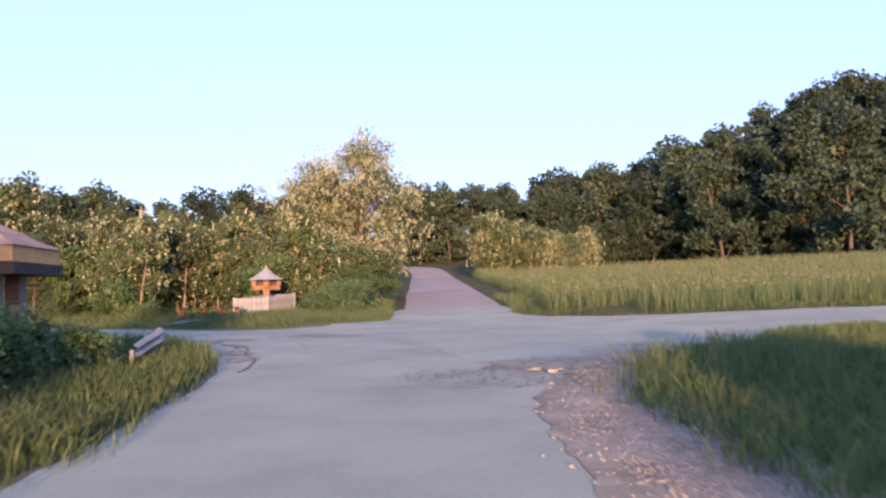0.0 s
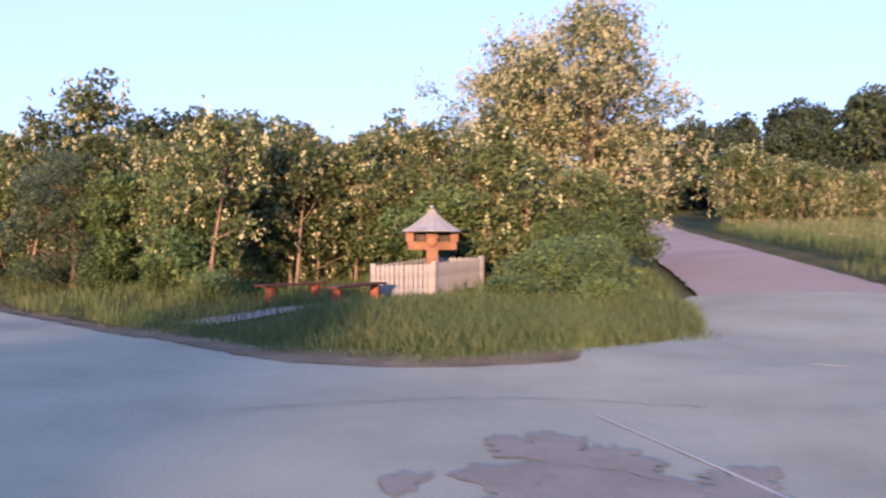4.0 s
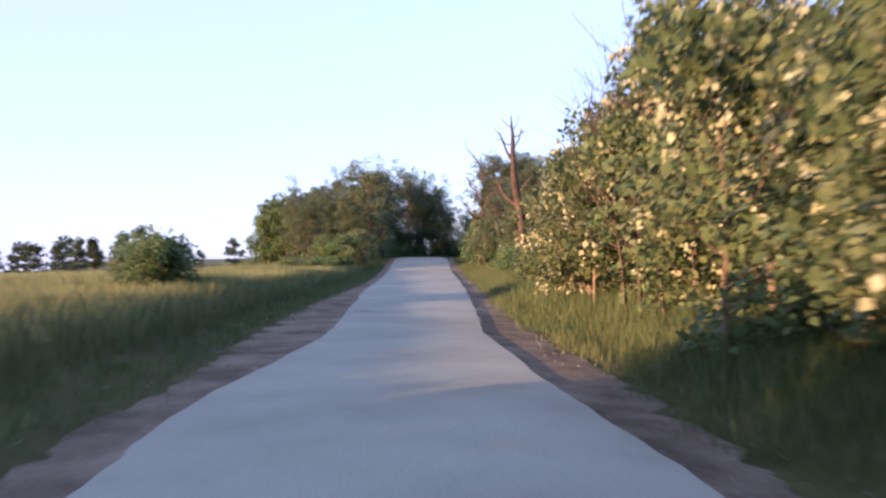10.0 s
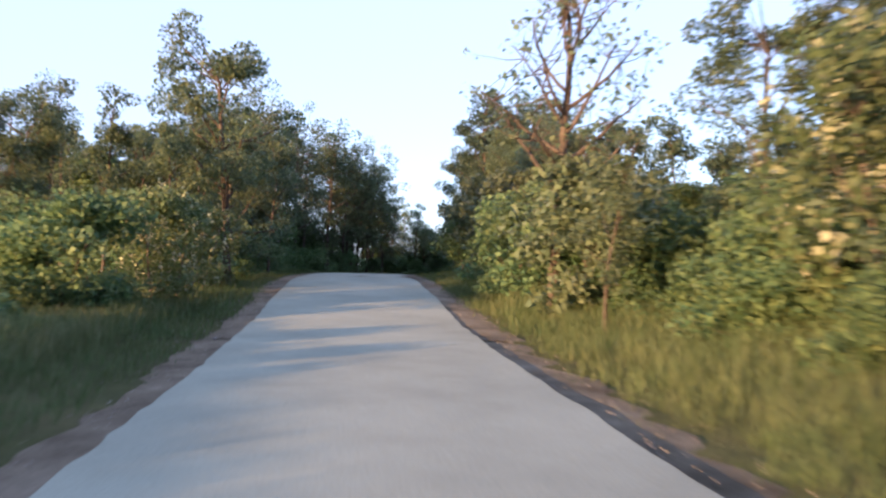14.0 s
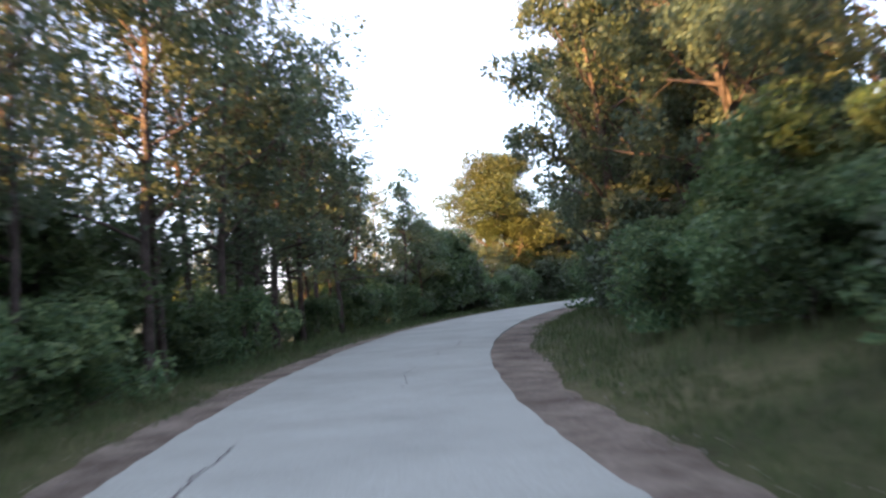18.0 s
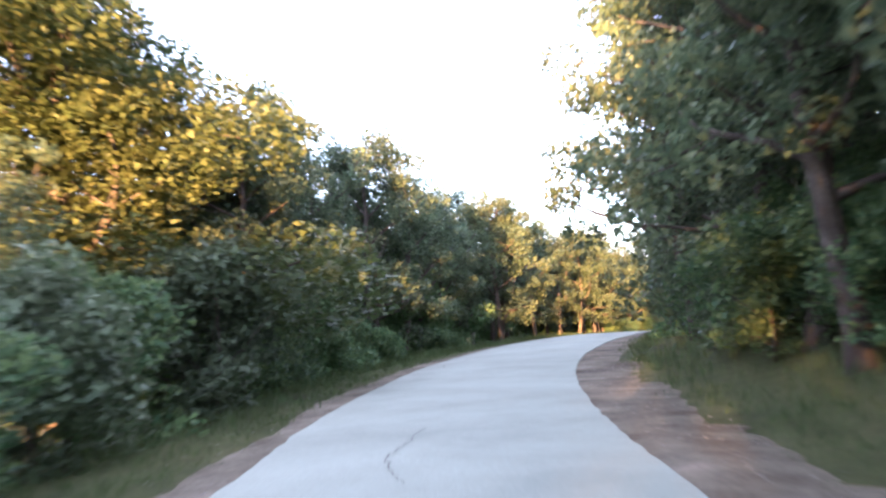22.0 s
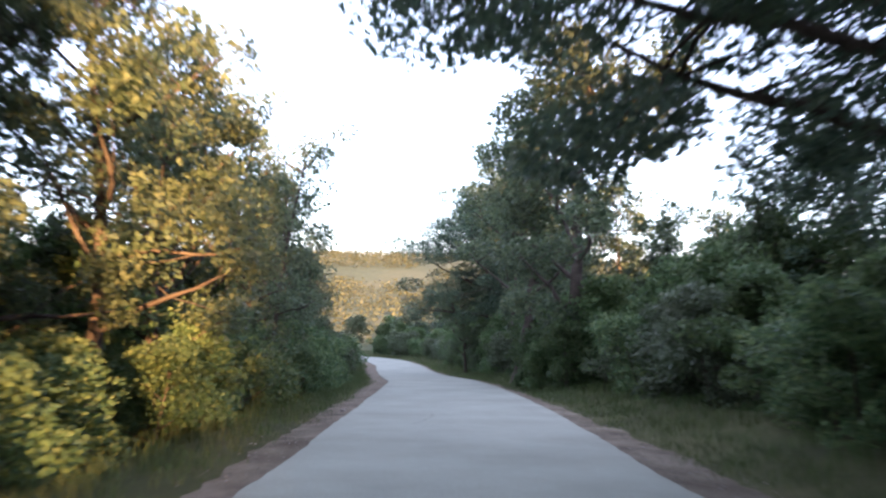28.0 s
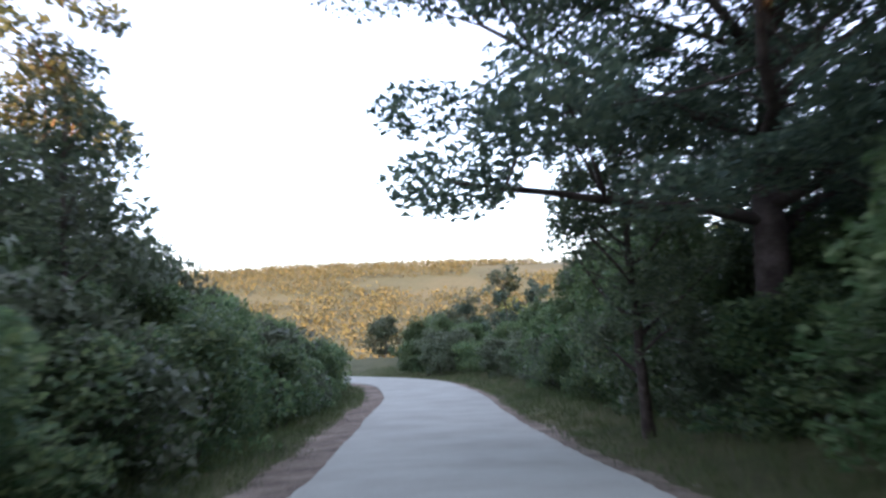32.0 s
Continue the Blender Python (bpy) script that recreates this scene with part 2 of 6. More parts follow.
WHEAT = leafy("green_wheat", (0.061, 0.102, 0.036), (0.094, 0.14, 0.052), (0.138, 0.178, 0.081), 0.35, 0.6)
EARS = leafy("pale_wheat_ears", (0.115, 0.128, 0.066), (0.15, 0.158, 0.086), (0.19, 0.19, 0.11), 0.3, 0.7)
# leaf greens lightened, haze over the valley being put into the colour
HILL_WOOD = leafy("far_hill_woods", (0.042, 0.058, 0.038), (0.062, 0.078, 0.049), (0.086, 0.095, 0.057), 0.2, 0.8)
FAR_FIELD = surface("distant_fields", (0.09, 0.105, 0.05), (0.13, 0.14, 0.07), (0.17, 0.165, 0.09), 0.02, 0.5, 0.95, 0.3, 0.2, 0.1, 0.3)
HILL_EARTH = surface("far_hill_meadow", (0.06, 0.078, 0.048), (0.082, 0.1, 0.06), (0.112, 0.12, 0.072), 0.015, 0.3, 0.95, 0.3, 0.2, 0.1, 0.3)


# ---- building helpers ----
def mesh_from(name, verts, faces, mats, smooth=False, slots=None):
    me = bpy.data.meshes.new(name)
    verts = np.asarray(verts, np.float32)
    faces = np.asarray(faces, np.int32)
    n, k = faces.shape
    me.vertices.add(len(verts))
    me.vertices.foreach_set("co", verts.ravel())
    me.loops.add(n * k)
    me.loops.foreach_set("vertex_index", faces.ravel())
    me.polygons.add(n)
    me.polygons.foreach_set("loop_start", np.arange(0, n * k, k, dtype=np.int32))
    for m in mats if isinstance(mats, (list, tuple)) else [mats]:
        me.materials.append(m)
    if slots is not None:
        me.polygons.foreach_set("material_index", np.asarray(slots, np.int32))
    if smooth:
        me.polygons.foreach_set("use_smooth", np.ones(n, bool))
    me.update(calc_edges=True)
    return me


def part(name, bm, material, parent, label=""):
    """Links a bmesh, or a mesh, as one object under a thing or a part."""
    if isinstance(bm, bpy.types.Mesh):
        me = bm
    else:
        me = bpy.data.meshes.new(name)
        bm.to_mesh(me)
        bm.free()
        me.materials.append(material)
    ob = new(name, me)
    ob.parent = parent
    if label:
        tagged(ob, label)
    return ob


def box(bm, x0, x1, y0, y1, z0, z1, bevel=0.0):
    r = bmesh.ops.create_cube(bm, size=1)["verts"]
    bmesh.ops.scale(bm, vec=(x1 - x0, y1 - y0, z1 - z0), verts=r)
    bmesh.ops.translate(bm, vec=((x0 + x1) / 2, (y0 + y1) / 2, (z0 + z1) / 2), verts=r)
    if bevel:
        edges = list({e for v in r for e in v.link_edges})
        bmesh.ops.bevel(bm, geom=edges, offset=bevel, segments=2, affect="EDGES", profile=0.6)
    return bm


def boxed(x0, x1, y0, y1, z0, z1, bevel=0.006):
    return box(bmesh.new(), x0, x1, y0, y1, z0, z1, bevel)


def smooth01(a, b, v):
    t = np.clip((v - a) / (b - a), 0, 1)
    return t * t * (3 - 2 * t)


rng = np.random.default_rng(7)


def wave(x, y, scale, seed=0.0):
    """Cheap smooth noise, about -1 to 1."""
    u, v = x / scale + seed * 1.7, y / scale - seed * 2.3
    return (np.sin(u + 1.3 * np.sin(v * 0.9 + 0.5)) + np.sin(v * 1.13 + 1.7 * np.sin(u * 0.7 + 1.1)) + 0.6 * np.sin(2.1 * u + 1.9 * v)) / 2.6


# ---- the plan: centre lines of the roads ----
def spline(points, step=1.0):
    p = np.asarray(points, float)
    out = []
    for i in range(len(p) - 1):
        a, b, c, d = p[max(i - 1, 0)], p[i], p[i + 1], p[min(i + 2, len(p) - 1)]
        n = max(2, int(np.hypot(*(c - b)[:2]) / step))
        for t in np.arange(n) / n:
            out.append(0.5 * (2 * b + (c - a) * t + (2 * a - 5 * b + 4 * c - d) * t * t + (3 * b - a - 3 * c + d) * t ** 3))
    out.append(p[-1])
    return np.array(out)


MAIN = spline([(-0.85, -40), (-0.85, -15), (-0.85, 0), (-1.0, 8), (-2.0, 14), (-4.7, 19.6), (-8.0, 23.2), (-11.6, 26.1), (-19.6, 31.9),
               (-31.0, 39.0), (-41.4, 46.8), (-52.4, 55.3), (-65.8, 66.0), (-82.5, 79.4), (-89.9, 85.7), (-98.1, 93.1), (-105.3, 101.0),
               (-111.8, 110.1), (-117.1, 120.0), (-121.0, 130.5), (-123.6, 140.9), (-124.8, 151.2), (-124.8, 162.0), (-124.1, 172.0),
               (-121.9, 191.0), (-120.0, 205.6), (-118.5, 221.5), (-117.9, 235.0), (-117.3, 252.0), (-116.8, 266.0), (-118.6, 280.0), (-127.5, 297.0)])
RIGHT = spline([(-2.5, 22.5), (4.0, 21.2), (14.0, 19.6), (30.0, 18.5), (70.0, 15.0), (140.0, 5.0)], 1.5)
UPHILL = spline([(-0.6, 22.0), (0.2, 30.0), (-0.2, 45.0), (-0.9, 70.0), (-1.8, 90.0), (-5.0, 105.0), (-16.0, 125.0), (-40.0, 150.0)], 1.5)
s_main = np.concatenate([[0], np.cumsum(np.hypot(*np.diff(MAIN, axis=0).T))])


def normals(line):
    t = np.gradient(line, axis=0)
    t /= np.hypot(t[:, 0], t[:, 1])[:, None]
    return np.stack([t[:, 1], -t[:, 0]], 1)      # to the right


main_n = normals(MAIN)


def road_z(s):
    """Height of the main road along its length."""
    z = 0.0
    for ahead in (-2.0, -1.0, 0.0, 1.0, 2.0):
        z = z + 0.2 * np.interp(np.interp(s + ahead, s_main, MAIN[:, 1]), [-40.0, -15.0, 0.0, 10.8, 17.6, 21.9, 29.0, 39.1, 49.6, 55.2, 62.4, 65.9, 69.0, 73.0, 76.5, 79.5, 85.7, 93.1, 105.8, 125.0, 145.3, 156.7, 167.1, 172.0, 191.0, 200.7, 216.0, 226.8, 241.0, 252.0, 266.0, 280.0, 300.0],
                  [-1.20, -0.75, -0.42, -0.19, -0.02, 0.00, 0.02, 0.12, 0.33, 0.49, 0.73, 0.86, 0.97, 1.25, 1.72, 2.04, 2.27, 2.38, 2.45, 2.54, 2.58, 2.52, 2.36, 2.24, 1.43, 0.91, -0.09, -0.83, -1.88, -2.52, -3.15, -3.6, -4.3])
    return z


def nearest(x, y, line):
    """Index and signed distance (right positive) of the nearest point of a line."""
    x, y = np.atleast_1d(np.asarray(x, float)), np.atleast_1d(np.asarray(y, float))
    idx = np.empty(len(x), int)
    for i in range(0, len(x), 20000):
        q = (x[i:i + 20000, None] - line[None, :, 0]) ** 2 + (y[i:i + 20000, None] - line[None, :, 1]) ** 2
        idx[i:i + 20000] = q.argmin(1)
    n = normals(line)[idx]
    dx, dy = x - line[idx, 0], y - line[idx, 1]
    side = dx * n[:, 0] + dy * n[:, 1]
    return idx, np.where(side < 0, -1, 1) * np.hypot(dx, dy)


def surf(x, y):
    """The lie of the land, before ditches and ruts."""
    x, y = np.atleast_1d(np.asarray(x, float)), np.atleast_1d(np.asarray(y, float))
    i, d = nearest(x, y, MAIN)
    along = (x - MAIN[i, 0]) * -main_n[i, 1] + (y - MAIN[i, 1]) * main_n[i, 0]
    s = s_main[i] + np.clip(along, -0.8, 0.8)
    z = road_z(s)
    r, l = np.maximum(d, 0), np.maximum(-d, 0)
    bank = 0.2 * smooth01(2.8, 5.5, r) * smooth01(55, 70, s) + 0.5 * smooth01(3.5, 8, r) * smooth01(90, 110, s) * (1 - smooth01(160, 175, s)) + 0.9 * smooth01(3.4, 7.5, r) * smooth01(165, 185, s) * (1 - smooth01(250, 275, s))
    z = z + bank + 0.055 * np.clip(r - 8, 0, 110) * (1 - smooth01(230, 300, s)) + 0.07 * np.clip(r - 75, 0, 160)
    meadow = smooth01(68, 76, s) * (1 - smooth01(125, 150, s))
    z = z + 0.42 * smooth01(2.75, 5.2, l) * meadow - (0.035 - 0.017 * meadow) * np.clip(l - 5, 0, 130) - 0.3 * smooth01(3.0, 5.0, l) * smooth01(140, 160, s)
    z = z + 7 * smooth01(28, 55, x) * smooth01(70, 100, y) * (1 - smooth01(180, 260, y))
    # the valley beyond the end, and the hill across it
    far = y - 300
    z = z - 18 * smooth01(10, 170, far) + 47 * smooth01(170, 620, far) * (1 + 0.10 * wave(x, y, 160, 2))
    return z


def across(line, width_l, width_r, lift, name, mat, cols=7, wob=0.0, seed=0, flush=0.0, skirt=0.0):
    """A strip of surface laid on the land along a line, with an uneven edge."""
    m = len(line)
    fine = np.arange((m - 1) * 3 + 1) / 3
    line = np.stack([np.interp(fine, np.arange(m), line[:, c]) for c in (0, 1)], 1)
    width_l = np.interp(fine, np.arange(m), np.broadcast_to(width_l, m))
    width_r = np.interp(fine, np.arange(m), np.broadcast_to(width_r, m))
    n = normals(line)
    for _ in range(3):
        n[1:-1] = (n[:-2] + n[1:-1] + n[2:]) / 3
    k = fine
    jag = np.random.default_rng(seed + 50)
    width_l = width_l + wob * 0.22 * jag.normal(0, 1, len(k))
    width_r = width_r + wob * 0.22 * jag.normal(0, 1, len(k))
    wl_ = width_l + wob * (0.6 * wave(k, k * 0.3, 4.0, seed) + 0.5 * wave(k, -k * 0.2, 1.3, seed + 5))
    wr_ = width_r + wob * (0.6 * wave(k, k * 0.4, 3.7, seed + 9) + 0.5 * wave(k, k * 0.2, 1.2, seed + 3))
    t = np.linspace(0, 1, cols)
    off = -wl_[:, None] * (1 - t) + wr_[:, None] * t
    x, y = line[:, 0, None] + n[:, 0, None] * off, line[:, 1, None] + n[:, 1, None] * off
    z = surf(x.ravel(), y.ravel()).reshape(x.shape) + lift - flush * np.abs(2 * t - 1) ** 6
    if skirt:
        x, y = (np.concatenate([q[:, :1], q[:, :1], q, q[:, -1:], q[:, -1:]], 1) for q in (x, y))
        z = np.concatenate([z[:, :1] - skirt, z[:, :1], z, z[:, -1:], z[:, -1:] - skirt], 1)
        cols += 4
    v = np.stack([x, y, z], -1).reshape(-1, 3)
    a = (np.arange(len(line) - 1)[:, None] * cols + np.arange(cols - 1)).ravel()
    if skirt:
        a = a[(a % cols != 1) & (a % cols != cols - 3)]
    f = np.stack([a, a + 1, a + cols + 1, a + cols], 1)
    return new(name, mesh_from(name, v, f, mat, True))


# ---- ground: one sheet to the horizon ----
def steps(lo, hi, a, b, fine, grow):
    mid = np.arange(a, b + fine / 2, fine)
    out, st, v = [], fine, b
    while v < hi:
        st *= grow
        v += st
        out.append(v)
    pre, st, v = [], fine, a
    while v > lo:
        st *= grow
        v -= st
        pre.append(v)
    return np.array(pre[::-1] + list(mid) + out)


gx, gy = steps(-2500, 2500, -145, 25, 1.0, 1.12), steps(-1500, 3000, -12, 285, 1.0, 1.10)
X, Y = np.meshgrid(gx, gy)
xs, ys = X.ravel(), Y.ravel()
zs = surf(xs, ys)
_, dm = nearest(xs, ys, MAIN)
_, dr = nearest(xs, ys, RIGHT)
_, du = nearest(xs, ys, UPHILL)
CROSSING = spline([(-2.9, 8), (-3.3, 12.5), (-4.7, 16.6), (-6.2, 19.2), (-9.5, 21.6), (-13, 24.5), (-11, 27.5), (-7.4, 26.4), (-5.2, 25.7), (-3.2, 26.2), (-1.8, 28.5), (-1.7, 33), (2.2, 33), (2.6, 28.0), (5.5, 25.2),
                   (12, 23.2), (12, 17.5), (6.0, 16.2), (2.6, 12.5), (1.3, 9), (-2.9, 8)], 1.2)[:-1]


def inside(x, y, poly):
    hit = np.zeros(len(x), bool)
    for (ax, ay), (bx, by) in zip(poly, np.roll(poly, -1, 0)):
        hit ^= ((ay > y) != (by > y)) & (x < (bx - ax) * (y - ay) / (by - ay + 1e-12) + ax)
    return hit


near_road = np.minimum(np.minimum(np.abs(dm) - 3.2, np.abs(dr) - 3.2), np.abs(du) - 2.6)
near_road = np.where(inside(xs, ys, CROSSING) | ((xs > -1) & (xs < 2.6) & (ys < 13)), -1.0, near_road)
lump = 0.10 * wave(xs, ys, 1.7, 1) + 0.16 * wave(xs, ys, 6.0, 4)
lump = lump * np.where((xs > -12.5) & (xs < -4.5) & (ys > 28) & (ys < 37.5), 0.1, 1.0)
zs = zs + np.where(near_road > 0, lump * smooth01(0, 3, near_road), -0.09)
W = len(gx)
a = (np.arange(len(gy) - 1)[:, None] * W + np.arange(W - 1)).ravel()
cy = ys[a]
ground = new("ground", mesh_from("ground", np.stack([xs, ys, zs], 1), np.stack([a, a + 1, a + W + 1, a + W], 1), [SOIL, HILL_EARTH, FAR_FIELD], True, np.where(cy > 330, 1, np.where((np.abs(dm[a]) > 42) & (dm[a] < 0), 2, 0))))
tagged(ground, "uneven grassy earth running out to fields and hills", "ground", kind="structure")

# ---- roads ----
C0, C1 = int(np.argmax(MAIN[:, 1] > 11.0)), int(np.argmax(MAIN[:, 0] < -10.6))
lane_l = np.interp(MAIN[:, 1], [22, 27, 31, 35, 38, 44, 47.5, 49, 51, 54, 57, 63, 68, 78, 88, 100, 118, 150, 168, 205, 215, 224], [2.0, 2.1, 1.95, 1.7, 1.6, 1.7, 1.25, 1.2, 1.3, 1.4, 1.65, 1.75, 1.9, 2.0, 2.08, 2.05, 1.95, 1.9, 2.0, 2.18, 2.1, 1.92])
lane_r = np.interp(MAIN[:, 1], [18, 26, 30, 33, 36, 40, 42, 44.5, 48, 53, 58, 66, 74, 84, 90, 95, 101, 110, 116, 135, 150, 168, 190, 196, 203, 208, 225], [2.03, 1.75, 1.58, 1.6, 1.8, 2.02, 2.02, 1.68, 1.55, 1.9, 2.12, 2.1, 2.02, 1.82, 1.78, 1.55, 1.5, 1.7, 1.74, 1.76, 2.05, 2.3, 2.25, 1.98, 1.98, 2.08, 2.2])
tagged(across(MAIN[C1:], lane_l[C1:], lane_r[C1:], 0.010, "road", ASPHALT, 9, 0.06, 1, 0.006, 0.07), "narrow pale grey worn asphalt lane with ragged edges", "road", kind="structure")
tagged(across(MAIN[:C0], lane_l[:C0], lane_r[:C0], 0.010, "road_start", ASPHALT, 9, 0.08, 12, 0.006, 0.07), "pale worn asphalt lane leading to the crossing", "road", kind="structure")
tagged(across(RIGHT[RIGHT[:, 0] > 9], 3.0, 3.0, 0.004, "road_side_branch", ASPHALT, 7, 0.2, 2), "pale asphalt side road joining at the crossing", "road", kind="structure")
tagged(across(UPHILL, 1.7, 2.1, -0.002, "road_uphill", ASPHALT_OLD, 7, 0.08, 3), "reddish worn asphalt lane climbing the hill", "road", kind="structure")
dirt_l = np.interp(MAIN[:, 1], [30, 40, 44, 49, 53, 60, 70, 85, 100, 120, 150, 210], [2.5, 2.2, 2.35, 2.7, 2.6, 2.3, 2.4, 2.7, 2.65, 2.5, 2.5, 2.8])
dirt_r = np.interp(MAIN[:, 1], [30, 36, 42, 50, 58, 70, 80, 95, 108, 116, 130, 150, 170, 205], [2.4, 2.4, 2.65, 2.45, 2.8, 2.85, 2.55, 2.35, 2.6, 3.0, 3.1, 3.3, 3.1, 2.6])
tagged(across(MAIN[66:150], dirt_l[66:150], dirt_r[66:150], -0.034, "verge_dirt", DIRT, 11, 0.2, 4, 0.03), "bare brown dirt shoulder with pebbles along the lane", "verge", kind="structure")
tagged(across(MAIN[140:], dirt_l[140:], dirt_r[140:], -0.016, "verge_dirt_wood", DIRT, 11, 0.2, 6, 0.03), "bare brown dirt shoulder in the wood", "verge", kind="structure")

tagged(across(MAIN[30:65], np.interp(MAIN[30:65, 1], [11, 16, 20, 24], [2.2, 1.85, 1.7, 2.2]), -1.2, -0.012, "verge_dirt_start", DIRT, 5, 0.16, 8, 0.0), "dark crumbly dirt rim beside the starting lane", "verge", kind="structure")


def fan(name, pts, lift, mat, label, cat):
    """A flat patch laid on the land."""
    p = np.asarray(pts, float)
    bm = bmesh.new()
    v = [bm.verts.new((*q, 0)) for q in p]
    for tri in tessellate_polygon([[Vector((q[0], q[1], 0)) for q in p]]):
        bm.faces.new([v[k] for k in tri])
    for face in bm.faces:
        face.normal_update()
        if face.normal.z < 0:
            face.normal_flip()
    for axis in (0, 1):
        side = Vector((1 - axis, axis, 0))
        for c in np.arange(math.ceil(p[:, axis].min()), p[:, axis].max(), 0.5):
            bmesh.ops.bisect_plane(bm, geom=bm.verts[:] + bm.edges[:] + bm.faces[:], plane_co=side * float(c), plane_no=side, dist=1e-4)
    q = np.array([w.co[:2] for w in bm.verts])
    for w, h in zip(bm.verts, surf(q[:, 0], q[:, 1]) + lift):
        w.co.z = h
    me = bpy.data.meshes.new(name)
    bm.to_mesh(me)
    bm.free()
    me.materials.append(mat)
    ob = new(name, me)
    return tagged(ob, label, cat, kind="structure")


fan("road_crossing", CROSSING, 0.009, ASPHALT, "broad pale asphalt crossing, cracked and patched", "road")
shoulder = spline([(0.98, -6), (1.0, 0), (0.96, 5), (0.9, 8.2), (1.0, 9.4), (1.3, 10.6), (1.75, 12.0), (2.0, 13.4), (3.3, 14.9), (5.4, 16.8), (7.2, 17.3), (5.8, 15.2), (3.7, 12.6), (2.9, 10.4), (2.7, 8), (2.7, 4), (2.7, -6), (0.98, -6)], 0.25)[:-1]
shoulder = shoulder + np.random.default_rng(31).normal(0, 0.05, shoulder.shape)
fan("gravel_corner", shoulder, 0.015, GRAVEL, "loose pale gravel shoulder at the crossing", "verge")

# ---- plants: generators ----
def tubes(paths, sides=6):
    """Verts and quads of tapered tubes: paths is a list of (points, radii)."""
    vs, fs, base = [], [], 0
    ang = np.arange(sides) * 2 * np.pi / sides
    for pts, rad in paths:
        pts, rad = np.asarray(pts, float), np.asarray(rad, float)
        t = np.gradient(pts, axis=0)
        t /= np.linalg.norm(t, axis=1)[:, None] + 1e-9
        ref = np.where(np.abs(t[:, 2:3]) > 0.9, np.array([[1.0, 0, 0]]), np.array([[0, 0, 1.0]]))
        u = np.cross(t, ref)
        u /= np.linalg.norm(u, axis=1)[:, None] + 1e-9
        w = np.cross(t, u)
        ring = pts[:, None] + rad[:, None, None] * (np.cos(ang)[None, :, None] * u[:, None] + np.sin(ang)[None, :, None] * w[:, None])
        vs.append(ring.reshape(-1, 3))
        m = len(pts)
        i = (np.arange(m - 1)[:, None] * sides + np.arange(sides)).ravel()
        j = (np.arange(m - 1)[:, None] * sides + (np.arange(sides) + 1) % sides).ravel()
        fs.append(np.stack([i, j, j + sides, i + sides], 1) + base)
        base += m * sides
    return np.concatenate(vs), np.concatenate(fs)


def limb(r, start, way, length, r0, r1, bend=0.25, n=6, lift=0.15):
    pts, d = [np.array(start, float)], np.array(way, float)
    d /= np.linalg.norm(d)
    for _ in range(n):
        d = d + r.normal(0, bend, 3) * 0.5 + np.array([0, 0, lift * 0.3])
        d /= np.linalg.norm(d)
        pts.append(pts[-1] + d * length / n)
    return np.array(pts), np.linspace(r0, r1, n + 1)


def leaves(r, centres, size, long=1.5, up=0.5, droop=0.0, corners=4):
    """One bent leaf at each centre, of four corners or, farther off, of three."""
    n = len(centres)
    nor = r.normal(0, 1, (n, 3))
    nor[:, 2] = np.abs(nor[:, 2]) + up
    nor /= np.linalg.norm(nor, axis=1)[:, None]
    d = r.normal(0, 1, (n, 3))
    d[:, 2] -= droop
    d -= nor * (d * nor).sum(1)[:, None]
    d /= np.linalg.norm(d, axis=1)[:, None] + 1e-9
    w = np.cross(nor, d)
    sz = (size * r.uniform(0.65, 1.3, n))[:, None]
    tip = centres + d * sz * long * 0.55 - nor * sz * 0.18
    base = centres - d * sz * long * 0.45
    if corners == 3:
        v = np.stack([base + w * sz * 0.6, tip, base - w * sz * 0.6 + d * sz * 0.25], 1).reshape(-1, 3)
        return v, np.arange(3 * n).reshape(n, 3)
    v = np.stack([base, centres + w * sz * 0.5 + nor * sz * 0.1, tip, centres - w * sz * 0.5 + nor * sz * 0.1], 1).reshape(-1, 3)
    return v, np.arange(4 * n).reshape(n, 4)


def clumped(r, ends, per, radius, flat=0.75):
    """Leaf places round the twig ends, denser towards each clump's outer shell."""
    n = len(ends) * per
    d = r.normal(0, 1, (n, 3))
    d /= np.linalg.norm(d, axis=1)[:, None]
    rad = radius * r.uniform(0.25, 1, n) ** 0.5 * r.uniform(0.7, 1.15, len(ends)).repeat(per)
    return np.repeat(ends, per, 0) + d * rad[:, None] * np.array([1, 1, flat])


